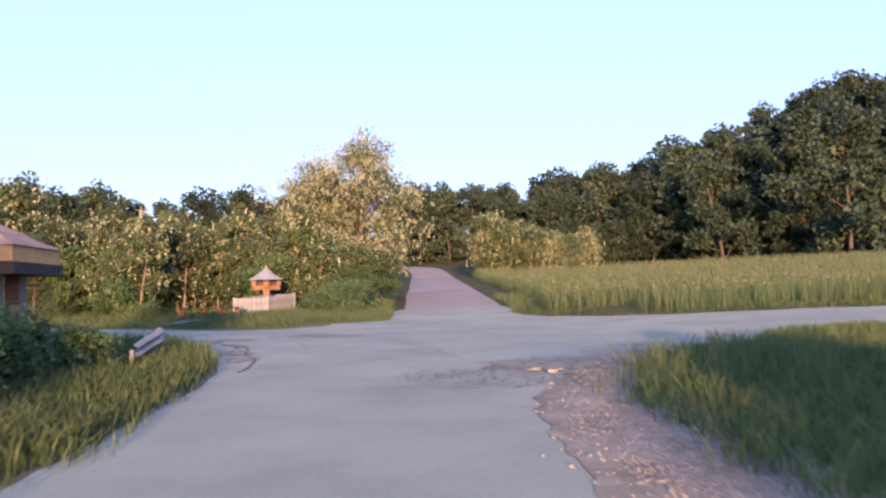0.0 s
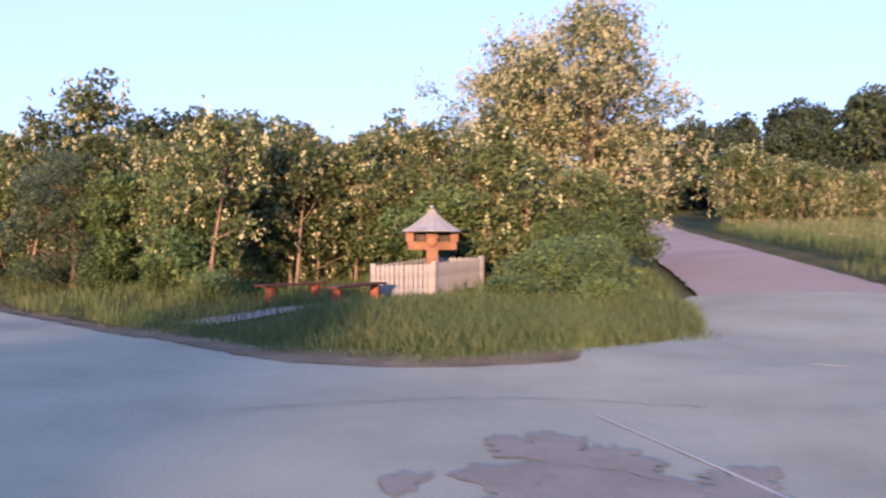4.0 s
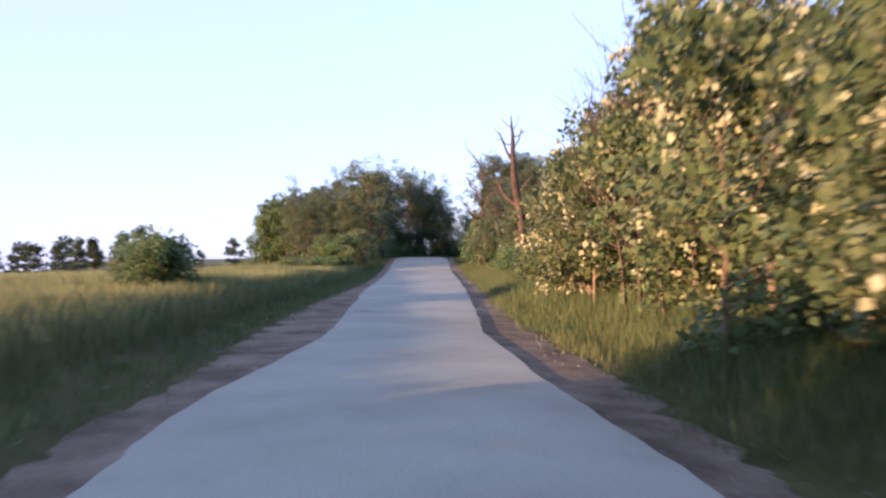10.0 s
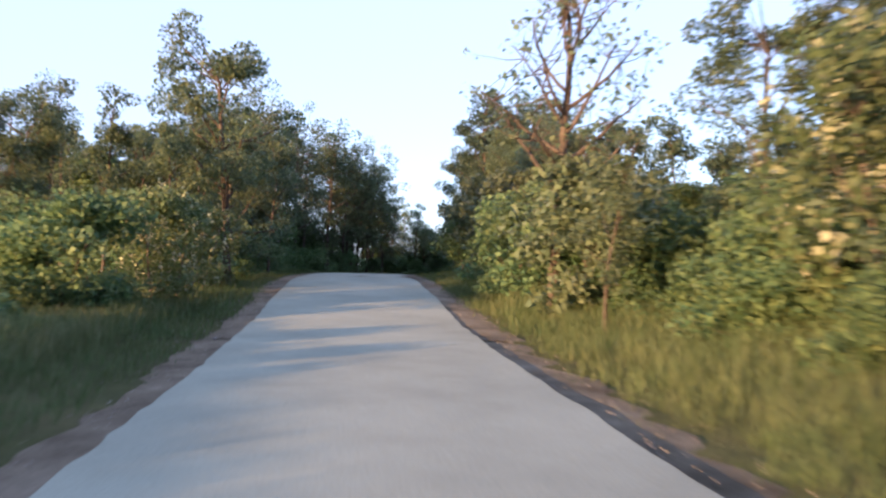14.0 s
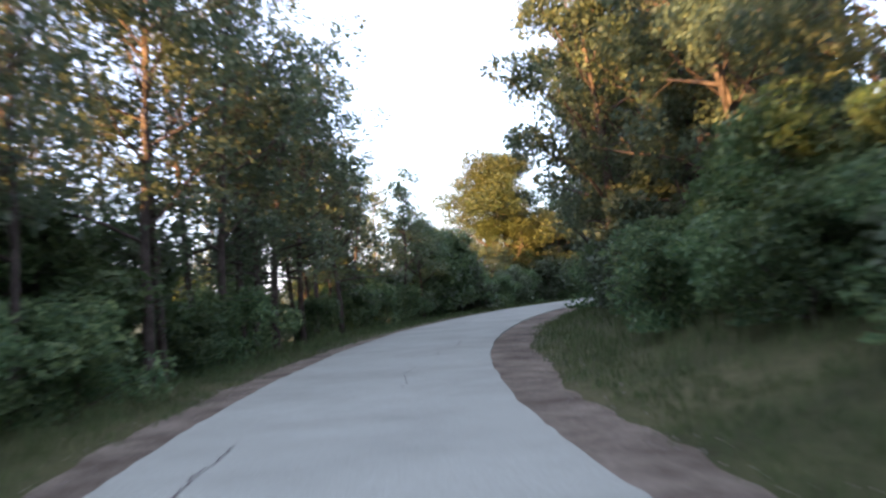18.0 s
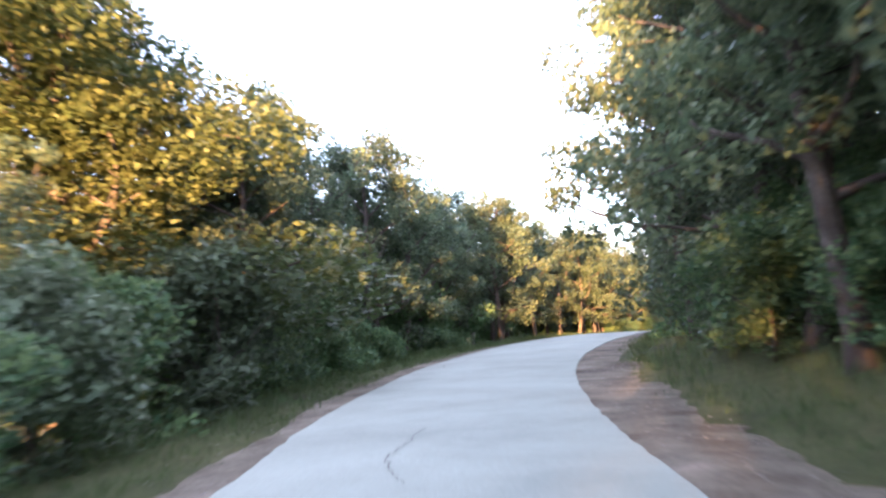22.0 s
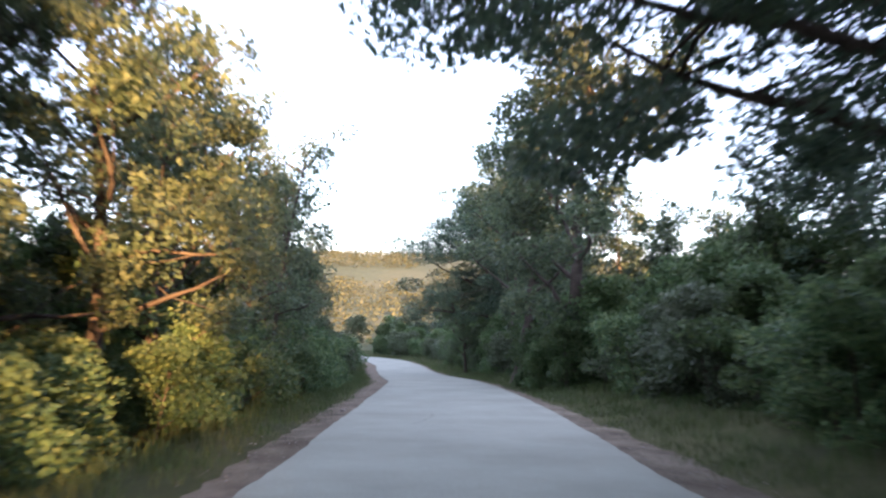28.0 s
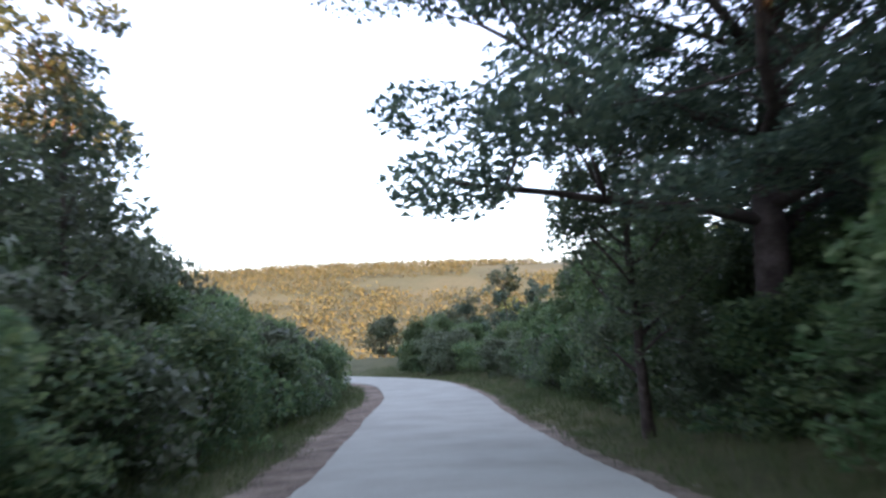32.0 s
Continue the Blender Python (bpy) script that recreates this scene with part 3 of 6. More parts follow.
def plan_tree(r, height, spread, bole, trunk_r, limbs, twigs, lean=0.06, top=0.75):
    """Trunk, limbs and twigs, and the twig ends that carry leaves."""
    paths, ends = [], []
    way = np.array([r.normal(0, lean), r.normal(0, lean), 1])
    tp, tr_ = limb(r, (0, 0, -0.25), way, height * top + 0.25, trunk_r * 1.15, trunk_r * 0.3, 0.10, 9, 0.3)
    tr_[0] *= 1.35
    paths.append((tp, tr_))
    for k in range(limbs):
        f = bole + (1 - bole) * (k + r.uniform(0.1, 0.9)) / limbs
        q = f * (len(tp) - 1)
        i = min(int(q), len(tp) - 2)
        st = tp[i] + (tp[i + 1] - tp[i]) * (q - i)
        az = k * 2.4 + r.uniform(-0.5, 0.5)
        rel = (f - bole) / (1 - bole + 1e-6)
        reach = spread * (0.62 + 0.75 * math.sin(math.pi * min(1, 0.22 + 0.72 * rel))) * r.uniform(0.75, 1.15) * 0.72
        el = r.uniform(0.1, 0.55) + 0.75 * rel
        lp, lr = limb(r, st, (math.cos(az) * math.cos(el), math.sin(az) * math.cos(el), math.sin(el)), reach, trunk_r * (0.5 - 0.28 * rel), trunk_r * 0.09, 0.3, 6)
        paths.append((lp, lr))
        ends.append(lp[-1])
        for _ in range(twigs):
            i = r.integers(2, 6)
            tw = r.normal(0, 1, 3) + np.array([0, 0, 0.5])
            tpnt, trad = limb(r, lp[i], tw, reach * r.uniform(0.3, 0.6), trunk_r * 0.1, trunk_r * 0.04, 0.35, 3)
            paths.append((tpnt, trad))
            ends.append(tpnt[-1])
    for _ in range(4):
        tpnt, trad = limb(r, tp[-1], (*r.normal(0, 0.6, 2), 1), height * (1 - top) * r.uniform(0.6, 1), trunk_r * 0.28, trunk_r * 0.06, 0.3, 4)
        paths.append((tpnt, trad))
        ends.append(tpnt[-1])
    return paths, np.array(ends)


STOCK = {}
reach = {}


def stock(kind, root_name, label, category, seed, bark, leaf, height, spread, bole, trunk_r, limbs, twigs, per, size, clump, lean=0.06, top=0.75,
          blossom=0, sides=6, droop=0.0, stems=1, trunk_name="trunk", crown_name="crown", corners=4, split=False):
    """One plant with its parts, kept far below the land as the pattern for the copies."""
    r = np.random.default_rng(seed)
    paths, ends = [], []
    for k in range(stems):
        p, e = plan_tree(r, height * (1 if k == 0 else r.uniform(0.6, 0.95)), spread, bole, trunk_r, limbs, twigs, lean, top)
        if stems > 1:
            sh = np.array([r.normal(0, spread * 0.25), r.normal(0, spread * 0.25), 0])
            p = [(q + sh, w) for q, w in p]
            e = e + sh
        paths += p
        ends.append(e)
    ends = np.concatenate(ends)
    if split:
        ends = ends[ends[:, 2] > 3.3]
    v, f = tubes(paths[:1], 8)
    v2, f2 = tubes(paths[1:], 4 if per > 60 else 3)
    v, f = np.concatenate([v, v2]), np.concatenate([f, f2 + len(v)])
    root = new(root_name)
    root.empty_display_size = 0.3
    tagged(root, label, category)
    if split:
        v, f = tubes(paths[:1], 10)
        part(trunk_name, mesh_from(trunk_name, v, f, bark, True), None, root)
        each = 1 + twigs
        for k in range(1, len(paths), each):
            v, f = tubes(paths[k:k + 1], 7)
            bough = part("limb", mesh_from("limb", v, f, bark, True), None, root)
            for q in paths[k + 1:k + each]:
                if q[0][-1][2] < 3.3:
                    continue
                v, f = tubes([q], 5)
                part("branch", mesh_from("branch", v, f, bark, True), None, bough)
    else:
        part(trunk_name, mesh_from(trunk_name, v, f, bark, True), None, root)
    if per:
        c = clumped(r, ends, per, clump)
        c[:, 2] = np.maximum(c[:, 2], 0.1)
        v, f = leaves(r, c, size, 1.6, 0.4, droop, corners)
        reach[root.name] = [float(np.percentile(np.hypot(*v[v[:, 2] < h][:, :2].T), 99)) if (v[:, 2] < h).any() else 0.3 for h in ((1.4, 1.8) if category == "tree" else (2.0, 3.0))]
        part(crown_name, mesh_from(crown_name, v, f, leaf), None, root)
    if blossom:
        pick = ends[r.integers(0, len(ends), blossom)] + r.normal(0, clump * 0.62, (blossom, 3))
        pick[:, 2] = np.maximum(pick[:, 2], 0.5)
        few = 9
        c = np.repeat(pick, few, 0) + r.normal(0, 1, (blossom * few, 3)) * np.array([0.05, 0.05, 0.085])
        v, f = leaves(r, c, 0.078, 1.2, 0.0, 0.5)
        part("blossom", mesh_from("blossom", v, f, BLOSSOM), None, root, "hanging cream blossom clusters")
    STOCK.setdefault(kind, []).append(root)
    return root


def plant(kind, x, y, scale=1.0, turn=None, which=None, tall=1.0, label="", group="", sink=0.0, lines=None, wide=1.0):
    """Sets out one plant of a kind on the land."""
    pool = STOCK[kind]
    ob = pool[int(rng.integers(len(pool))) if which is None else which % len(pool)]
    turn = rng.uniform(0, 360) if turn is None else turn
    low = reach.get(ob.name, [0.3, 0.3])
    keep = 2.75 + 0.92 * scale * low[1 if scale < 1 else 0]
    for line in (MAIN, UPHILL) if lines is None else lines:
        i, d = nearest(x, y, line)
        short = keep - abs(float(d[0]))
        if short > 0:
            n = normals(line)[i[0]] * (1 if d[0] > 0 else -1)
            x, y = x + float(n[0]) * short, y + float(n[1]) * short
    m = pose(x, y, float(surf(x, y)[0]) - 0.06 - sink, 0, 0, turn) @ Matrix.Diagonal((scale * wide, scale * wide, scale * tall, 1))
    ob = copy_thing(ob, m)
    if label or group:
        tagged(ob, label, group=group)
    return ob


for k in range(4):
    stock("oak", "oak_tree", "leafy green oak at the edge of the wood", "tree", 20 + k, BARK, OAK, 9.5, 2.7, 0.26, 0.15, 14, 3, 190, 0.088, 0.62, corners=3)
for k in range(3):
    stock("dark", "forest_tree", "tall dark green tree of the wood", "tree", 40 + k, BARK, OAK_DARK, 10.5, 2.6, 0.30, 0.14, 13, 3, 175, 0.092, 0.64, corners=3)
for k in range(3):
    stock("thin", "young_tree", "slender young tree with sparse leaves", "tree", 60 + k, BARK, OAK, 8.5, 1.6, 0.35, 0.075, 10, 3, 75, 0.095, 0.5, corners=3)
for k in range(3):
    stock("airy", "slender_tree", "tall slender tree with a thin open crown", "tree", 65 + k, BARK, OAK, 10.5, 2.1, 0.30, 0.085, 13, 4, 62, 0.085, 0.55, corners=3)
stock("yellow", "yellow_green_tree", "round tree with yellow green young leaves", "tree", 71, BARK, OAK_YELLOW, 8.0, 2.6, 0.16, 0.15, 16, 4, 800, 0.054, 0.72, corners=3)
for k in range(4):
    stock("robinia", "robinia_tree", "slim robinia in leaf hung with cream blossom", "tree", 80 + k, BARK_PALE, ROBINIA, 4.7, 1.15, 0.42, 0.055, 9, 2, 85, 0.085, 0.42, 0.09, 0.8, 75, 5, 0.3)
stock("bloom", "robinia_tree", "big robinia thick with cream blossom", "tree", 91, BARK, ROBINIA, 8.2, 3.4, 0.14, 0.13, 18, 4, 85, 0.085, 0.70, 0.05, 0.86, 1700)
for k in range(3):
    stock("shrub", "shrub", "dense green roadside shrub", "shrub", 100 + k, BARK, SHRUB, 2.2, 1.15, 0.08, 0.03, 7, 2, 160, 0.066, 0.46, 0.2, 0.7, 0, 4, 0, 2, "stem", "foliage", 3)
for k in range(3):
    stock("hazel", "hazel_bush", "tall leafy hazel bush in the undergrowth", "bush", 105 + k, BARK, HAZEL, 3.0, 1.25, 0.08, 0.035, 8, 2, 150, 0.074, 0.46, 0.16, 0.75, 0, 4, 0, 2, "stem", "foliage", 3)
for k in range(2):
    stock("pale", "silvery_shrub", "pale silvery green shrub", "shrub", 110 + k, BARK, SHRUB_PALE, 2.6, 1.3, 0.1, 0.03, 7, 2, 105, 0.085, 0.48, 0.2, 0.7, 0, 4, 0, 2, "stem", "foliage", 3)
for k in range(2):
    stock("bramble", "bramble_bush", "low tangled bramble bush", "bush", 120 + k, BARK, SHRUB, 1.25, 1.0, 0.05, 0.02, 7, 2, 90, 0.07, 0.42, 0.3, 0.7, 0, 4, 0, 2, "stem", "foliage", 3)
for k in range(3):
    stock("back", "forest_tree", "tall dark tree deeper in the wood", "tree", 50 + k, BARK, OAK_DARK, 10.5, 2.7, 0.22, 0.14, 11, 2, 58, 0.20, 0.85, corners=3)
for k in range(3):
    stock("far", "distant_tree", "dark tree of the distant wood", "tree", 130 + k, BARK, FAR_LEAF, 11.0, 3.6, 0.06, 0.16, 11, 3, 75, 0.30, 1.15, corners=3)
for k in range(2):
    stock("robbush", "robinia_bush", "bushy robinia heavy with cream blossom", "bush", 150 + k, BARK_PALE, ROBINIA, 3.6, 1.5, 0.08, 0.04, 9, 2, 75, 0.085, 0.5, 0.15, 0.75, 80, 4, 0.3, 2, "stem", "foliage")
stock("flowery", "robinia_bush", "robinia bush smothered in cream blossom", "bush", 156, BARK_PALE, ROBINIA, 3.8, 1.6, 0.06, 0.04, 10, 2, 60, 0.085, 0.5, 0.15, 0.75, 420, 4, 0.3, 2, "stem", "foliage")
stock("overhang", "old_oak", "old spreading oak with limbs reaching over the lane", "tree", 161, BARK, OAK_DARK, 12.5, 5.0, 0.34, 0.24, 20, 9, 580, 0.072, 0.85, 0.03, corners=3, split=True)
stock("twiggy", "bare_tree", "bare grey tree with a fan of fine upright twigs", "tree", 140, BARK, OAK, 8.5, 1.9, 0.3, 0.045, 15, 12, 0, 0.11, 0.5, 0.10, 0.72, corners=3, stems=3)
stock("bare", "sparse_tree", "tall half bare tree with a few young leaves", "tree", 144, BARK, OAK, 9.0, 2.5, 0.40, 0.14, 16, 9, 5, 0.10, 0.3, 0.04, 0.72, corners=3, split=True)


def at_road(s, off):
    """Place s metres along the main lane and off metres to its right."""
    i = int(np.clip(np.searchsorted(s_main, s), 1, len(s_main) - 1))
    return MAIN[i, 0] + main_n[i, 0] * off, MAIN[i, 1] + main_n[i, 1] * off


def s_at(x, y):
    return float(s_main[nearest(x, y, MAIN)[0][0]])


# ---- robinia thicket beside the lane ----
S0, S1 = s_at(-7, 24), s_at(-36, 43)
for s in np.arange(S0 - 3, S1 + 12, 1.25):
    for row, off in enumerate((5.7, 7.4, 9.6)):
        x, y = at_road(s + rng.uniform(-0.5, 0.5), off + rng.uniform(-0.7, 0.7) + max(0, (S0 + 4 - s) * 0.8))
        if (x > -10.2 and y < 36.5) or x > -4.5:
            continue
        plant("robinia", x, y, rng.uniform(0.8, 1.1) * (0.86 if row == 0 else 1.0), group="robinia thicket")
for s in np.arange(S0 + 3, S1 + 10, 1.8):
    x, y = at_road(s, 5.0 + rng.uniform(-0.3, 0.6))
    if -10.5 < x < -5 and y < 36:
        continue
    plant("bramble", x, y, rng.uniform(0.4, 0.65))
    plant("shrub", *at_road(s + 1, 11.5 + rng.uniform(-1, 1)), rng.uniform(1.0, 1.3))
    if s > S1 - 4:
        plant("robbush", *at_road(s + 1, 8.5 + rng.uniform(-1, 1)), rng.uniform(0.7, 0.95))
for x, y in ((-10.5, 36.8), (-9.0, 37.6), (-7.4, 38.4), (-5.8, 38.2), (-12.2, 37.4), (-8.2, 40), (-11, 40)):
    plant("robbush", x, y, rng.uniform(0.8, 1.0))
    plant("robinia", x - 0.8, y - 0.3, rng.uniform(0.85, 1.05), group="robinia thicket")
plant("bloom", -3.7, 41.5, 0.9, 20, label="big robinia glowing with cream blossom", lines=(MAIN,))
plant("bloom", -6.4, 42.0, 0.72, 100)
plant("robbush", -4.4, 39.2, 0.8)
plant("shrub", -2.6, 37.2, 0.85)
for x, y, k in ((-4.2, 39.6, 1.05), (-3.2, 39.9, 1.1), (-5.3, 39.9, 1.0), (-4.7, 38.9, 0.8)):
    plant("shrub", x, y, k, lines=(MAIN,))
plant("bloom", -5.7, 41.0, 0.75, 200, lines=(MAIN,))
plant("bloom", -3.7, 44.0, 0.72, 300, lines=(MAIN,))
plant("shrub", -3.2, 39.5, 0.9)
plant("shrub", -4.2, 37.4, 0.7)
plant("shrub", -3.2, 36.4, 0.6)
plant("shrub", -5.4, 38.6, 0.85)
for x, y, k in ((-4.6, 31.3, 0.5), (-3.6, 32.4, 0.65), (-5.0, 33.4, 0.65), (-3.4, 30.6, 0.5), (-3.4, 35.0, 0.9), (-4.6, 35.4, 0.85), (-2.9, 33.4, 0.8), (-5.2, 31.8, 0.45), (-4.0, 34.2, 0.8)):
    plant("bramble", x, y, k)
plant("hazel", *at_road(S0 + 13, 5.4), 1.0, label="dark dense shrub in the thicket")
plant("hazel", *at_road(S0 + 9, 6.0), 1.0)
for x, y, k in ((-18.2, 36.4, 0.5), (-17.2, 35.9, 0.46)):
    plant("dark", x, y, k, sink=1.1, wide=1.25, label="dark bushy young tree in the thicket")
plant("twiggy", -40.1, 51.4, 0.94, wide=1.2)
plant("twiggy", -39.0, 52.2, 0.9, wide=1.2)
plant("flowery", -44.8, 54.4, 0.95)
plant("robbush", -43.4, 53.6, 1.0)
for x, y, k in ( (-46.4, 56.2, 0.9), (-41.4, 52.2, 1.2), (-38.6, 49.2, 1.0), (-35.6, 47.2, 1.1)):
    plant("robbush", x, y, k)
for x, y, k in ((-41.5, 54.0, 1.2), (-39.5, 52.0, 1.2), (-37, 50, 1.1)):
    plant("robinia", x, y, k, group="robinia thicket")

# ---- right side between thicket and wood ----
SA, SB = S1 + 13, s_at(-82, 79)
for s in np.arange(SA, SB, 2.2):
    plant("bramble", *at_road(s, rng.uniform(4.8, 5.6)), rng.uniform(0.7, 1.0))
    plant("bramble", *at_road(s + 1, rng.uniform(6.0, 7.5)), rng.uniform(1.0, 1.4))
    plant("hazel", *at_road(s, rng.uniform(8.5, 10)), rng.uniform(0.6, 0.85))
    plant("shrub" if rng.random() < 0.6 else "robbush", *at_road(s, rng.uniform(10.5, 13)), rng.uniform(1.0, 1.4))
    plant("back", *at_road(s, rng.uniform(14, 19)), rng.uniform(0.56, 0.72))
    if rng.random() < 0.6:
        plant("far", *at_road(s, rng.uniform(24, 34)), rng.uniform(0.7, 0.9))
for x, y, k in ((-55.6, 66.8, 0.46), (-53.9, 65.8, 0.42), (-52.0, 63.8, 0.45), (-54.6, 68, 0.5), (-57.0, 68.4, 0.48)):
    plant("oak", x, y, k, sink=1.0, wide=1.25, label="leafy young oak grown low among the bushes")
for x, y, k in ((-68.8, 78.4, 0.66), (-66.6, 77.4, 0.68), (-64.6, 76.4, 0.66), (-62.6, 76.0, 0.54)):
    plant("oak", x, y, k)
plant("robbush", -62.4, 71.8, 1.05)
plant("robbush", -64.2, 73.0, 1.1)
plant("bare", -72.0, 76.0, 0.95, 30)
plant("twiggy", -74.5, 79.5, 0.6)
plant("thin", -69.4, 74.0, 0.42)
plant("thin", -63.6, 70.6, 0.4)
plant("pale", -71.5, 75.5, 1.2)
plant("shrub", -66.4, 74.6, 1.0)
for x, y, k in ((-45.6, 58.6, 1.2), (-46.9, 60.2, 1.25), (-49.0, 61.8, 1.15), (-51.0, 63.4, 1.1), (-53.0, 65.4, 1.05)):
    plant("robinia", x, y, k, group="robinia thicket", wide=1.35)
    plant("robbush", x + 0.9, y + 0.9, k * 0.95)
for x, y, k in ((-46.2, 58.8, 1.15), (-47.6, 60.4, 1.0)):
    plant("flowery", x, y, k)
for x, y in ((-72, 77), (-75, 79), (-77.5, 81)):
    plant("shrub", x, y, rng.uniform(1.1, 1.5))

# ---- left side: bushes and the tree cluster before the wood ----
plant("robbush", -22.8, 39.6, 1.1)
plant("robbush", -24.8, 41.0, 1.1)
plant("robinia", -21.6, 39.8, 1.15, group="robinia thicket")
plant("robinia", -23.6, 41.6, 1.1, group="robinia thicket")
for s in np.arange(s_at(-17, 30), s_at(-33, 41), 1.1):
    plant("bramble", *at_road(s, -rng.uniform(4.2, 7.0)), 0.85 * rng.uniform(0.35, 0.6))
for x, y, k in ((-26.8, 31.8, 1.1), (-28.0, 31.6, 1.0), (-30.4, 33.6, 1.0), (-33.3, 36.6, 0.85), (-33.9, 35.6, 0.86), (-35.0, 36.0, 0.9), (-36.0, 35.6, 0.82)):
    plant("shrub", x, y, k, label="dark dense bush on the grassy bank")
plant("shrub", -22.4, 25.6, 0.75)
plant("pale", -33.0, 30.4, 0.6)
for x, y in (*np.linspace((-129.0, 58.0), (-119.5, 69.0), 9), *np.linspace((-138.0, 80.0), (-128.0, 94.0), 5)):
    plant("far", x + rng.uniform(-2, 2), y + rng.uniform(-1, 1), rng.uniform(0.18, 0.36))
plant("bramble", -50.6, 46.4, 1.05)
plant("bramble", -51.8, 47.0, 1.05)
plant("pale", -52.6, 46.6, 0.4)
for s in np.arange(s_at(-66, 66), s_at(-77, 75), 1.0):
    plant("bramble", *at_road(s, -rng.uniform(4.4, 7.5)), rng.uniform(0.45, 0.75))
for x, y, kind, k in ((-79.5, 67.5, "oak", 0.55), (-84.3, 72.0, "thin", 0.8), (-86, 76.5, "oak", 0.72), (-83, 70.0, "thin", 0.75), (-81.4, 73.0, "robbush", 0.75), (-81.8, 69.0, "oak", 0.62), (-90, 78, "oak", 0.72), (-88.5, 80, "thin", 0.75), (-93, 82, "oak", 0.75),
                      (-77, 68.0, "shrub", 1.3), (-79, 71.0, "robbush", 0.85), (-82, 74, "shrub", 1.2), (-85, 77.5, "shrub", 1.0)):
    plant(kind, x, y, k * 0.88)
plant("oak", -82.6, 74.8, 0.8, lines=())
# trees hidden behind the cluster, added to block low sun from the wood
for x, y, k in ((-96, 77, 0.6), (-99, 80, 0.62), (-103, 79, 0.6), (-106, 84, 0.66), (-101, 85, 0.66), (-110, 88, 0.66), (-113, 93, 0.62)):
    plant("back", x, y, k)
for k in range(16):
    x, y = -95 - 220 * rng.uniform(0, 1), 35 + 100 * rng.uniform(0, 1)
    plant("far", x, y, rng.uniform(0.2, 0.36))
for k in range(18):
    plant("bramble", -54 - 50 * rng.uniform(0, 1), rng.uniform(18, 36), rng.uniform(0.45, 0.8))
for x, y, k in ((-118, 66, 0.3), (-122, 64, 0.28), (-131, 70, 0.32)):
    plant("far", x, y, k)

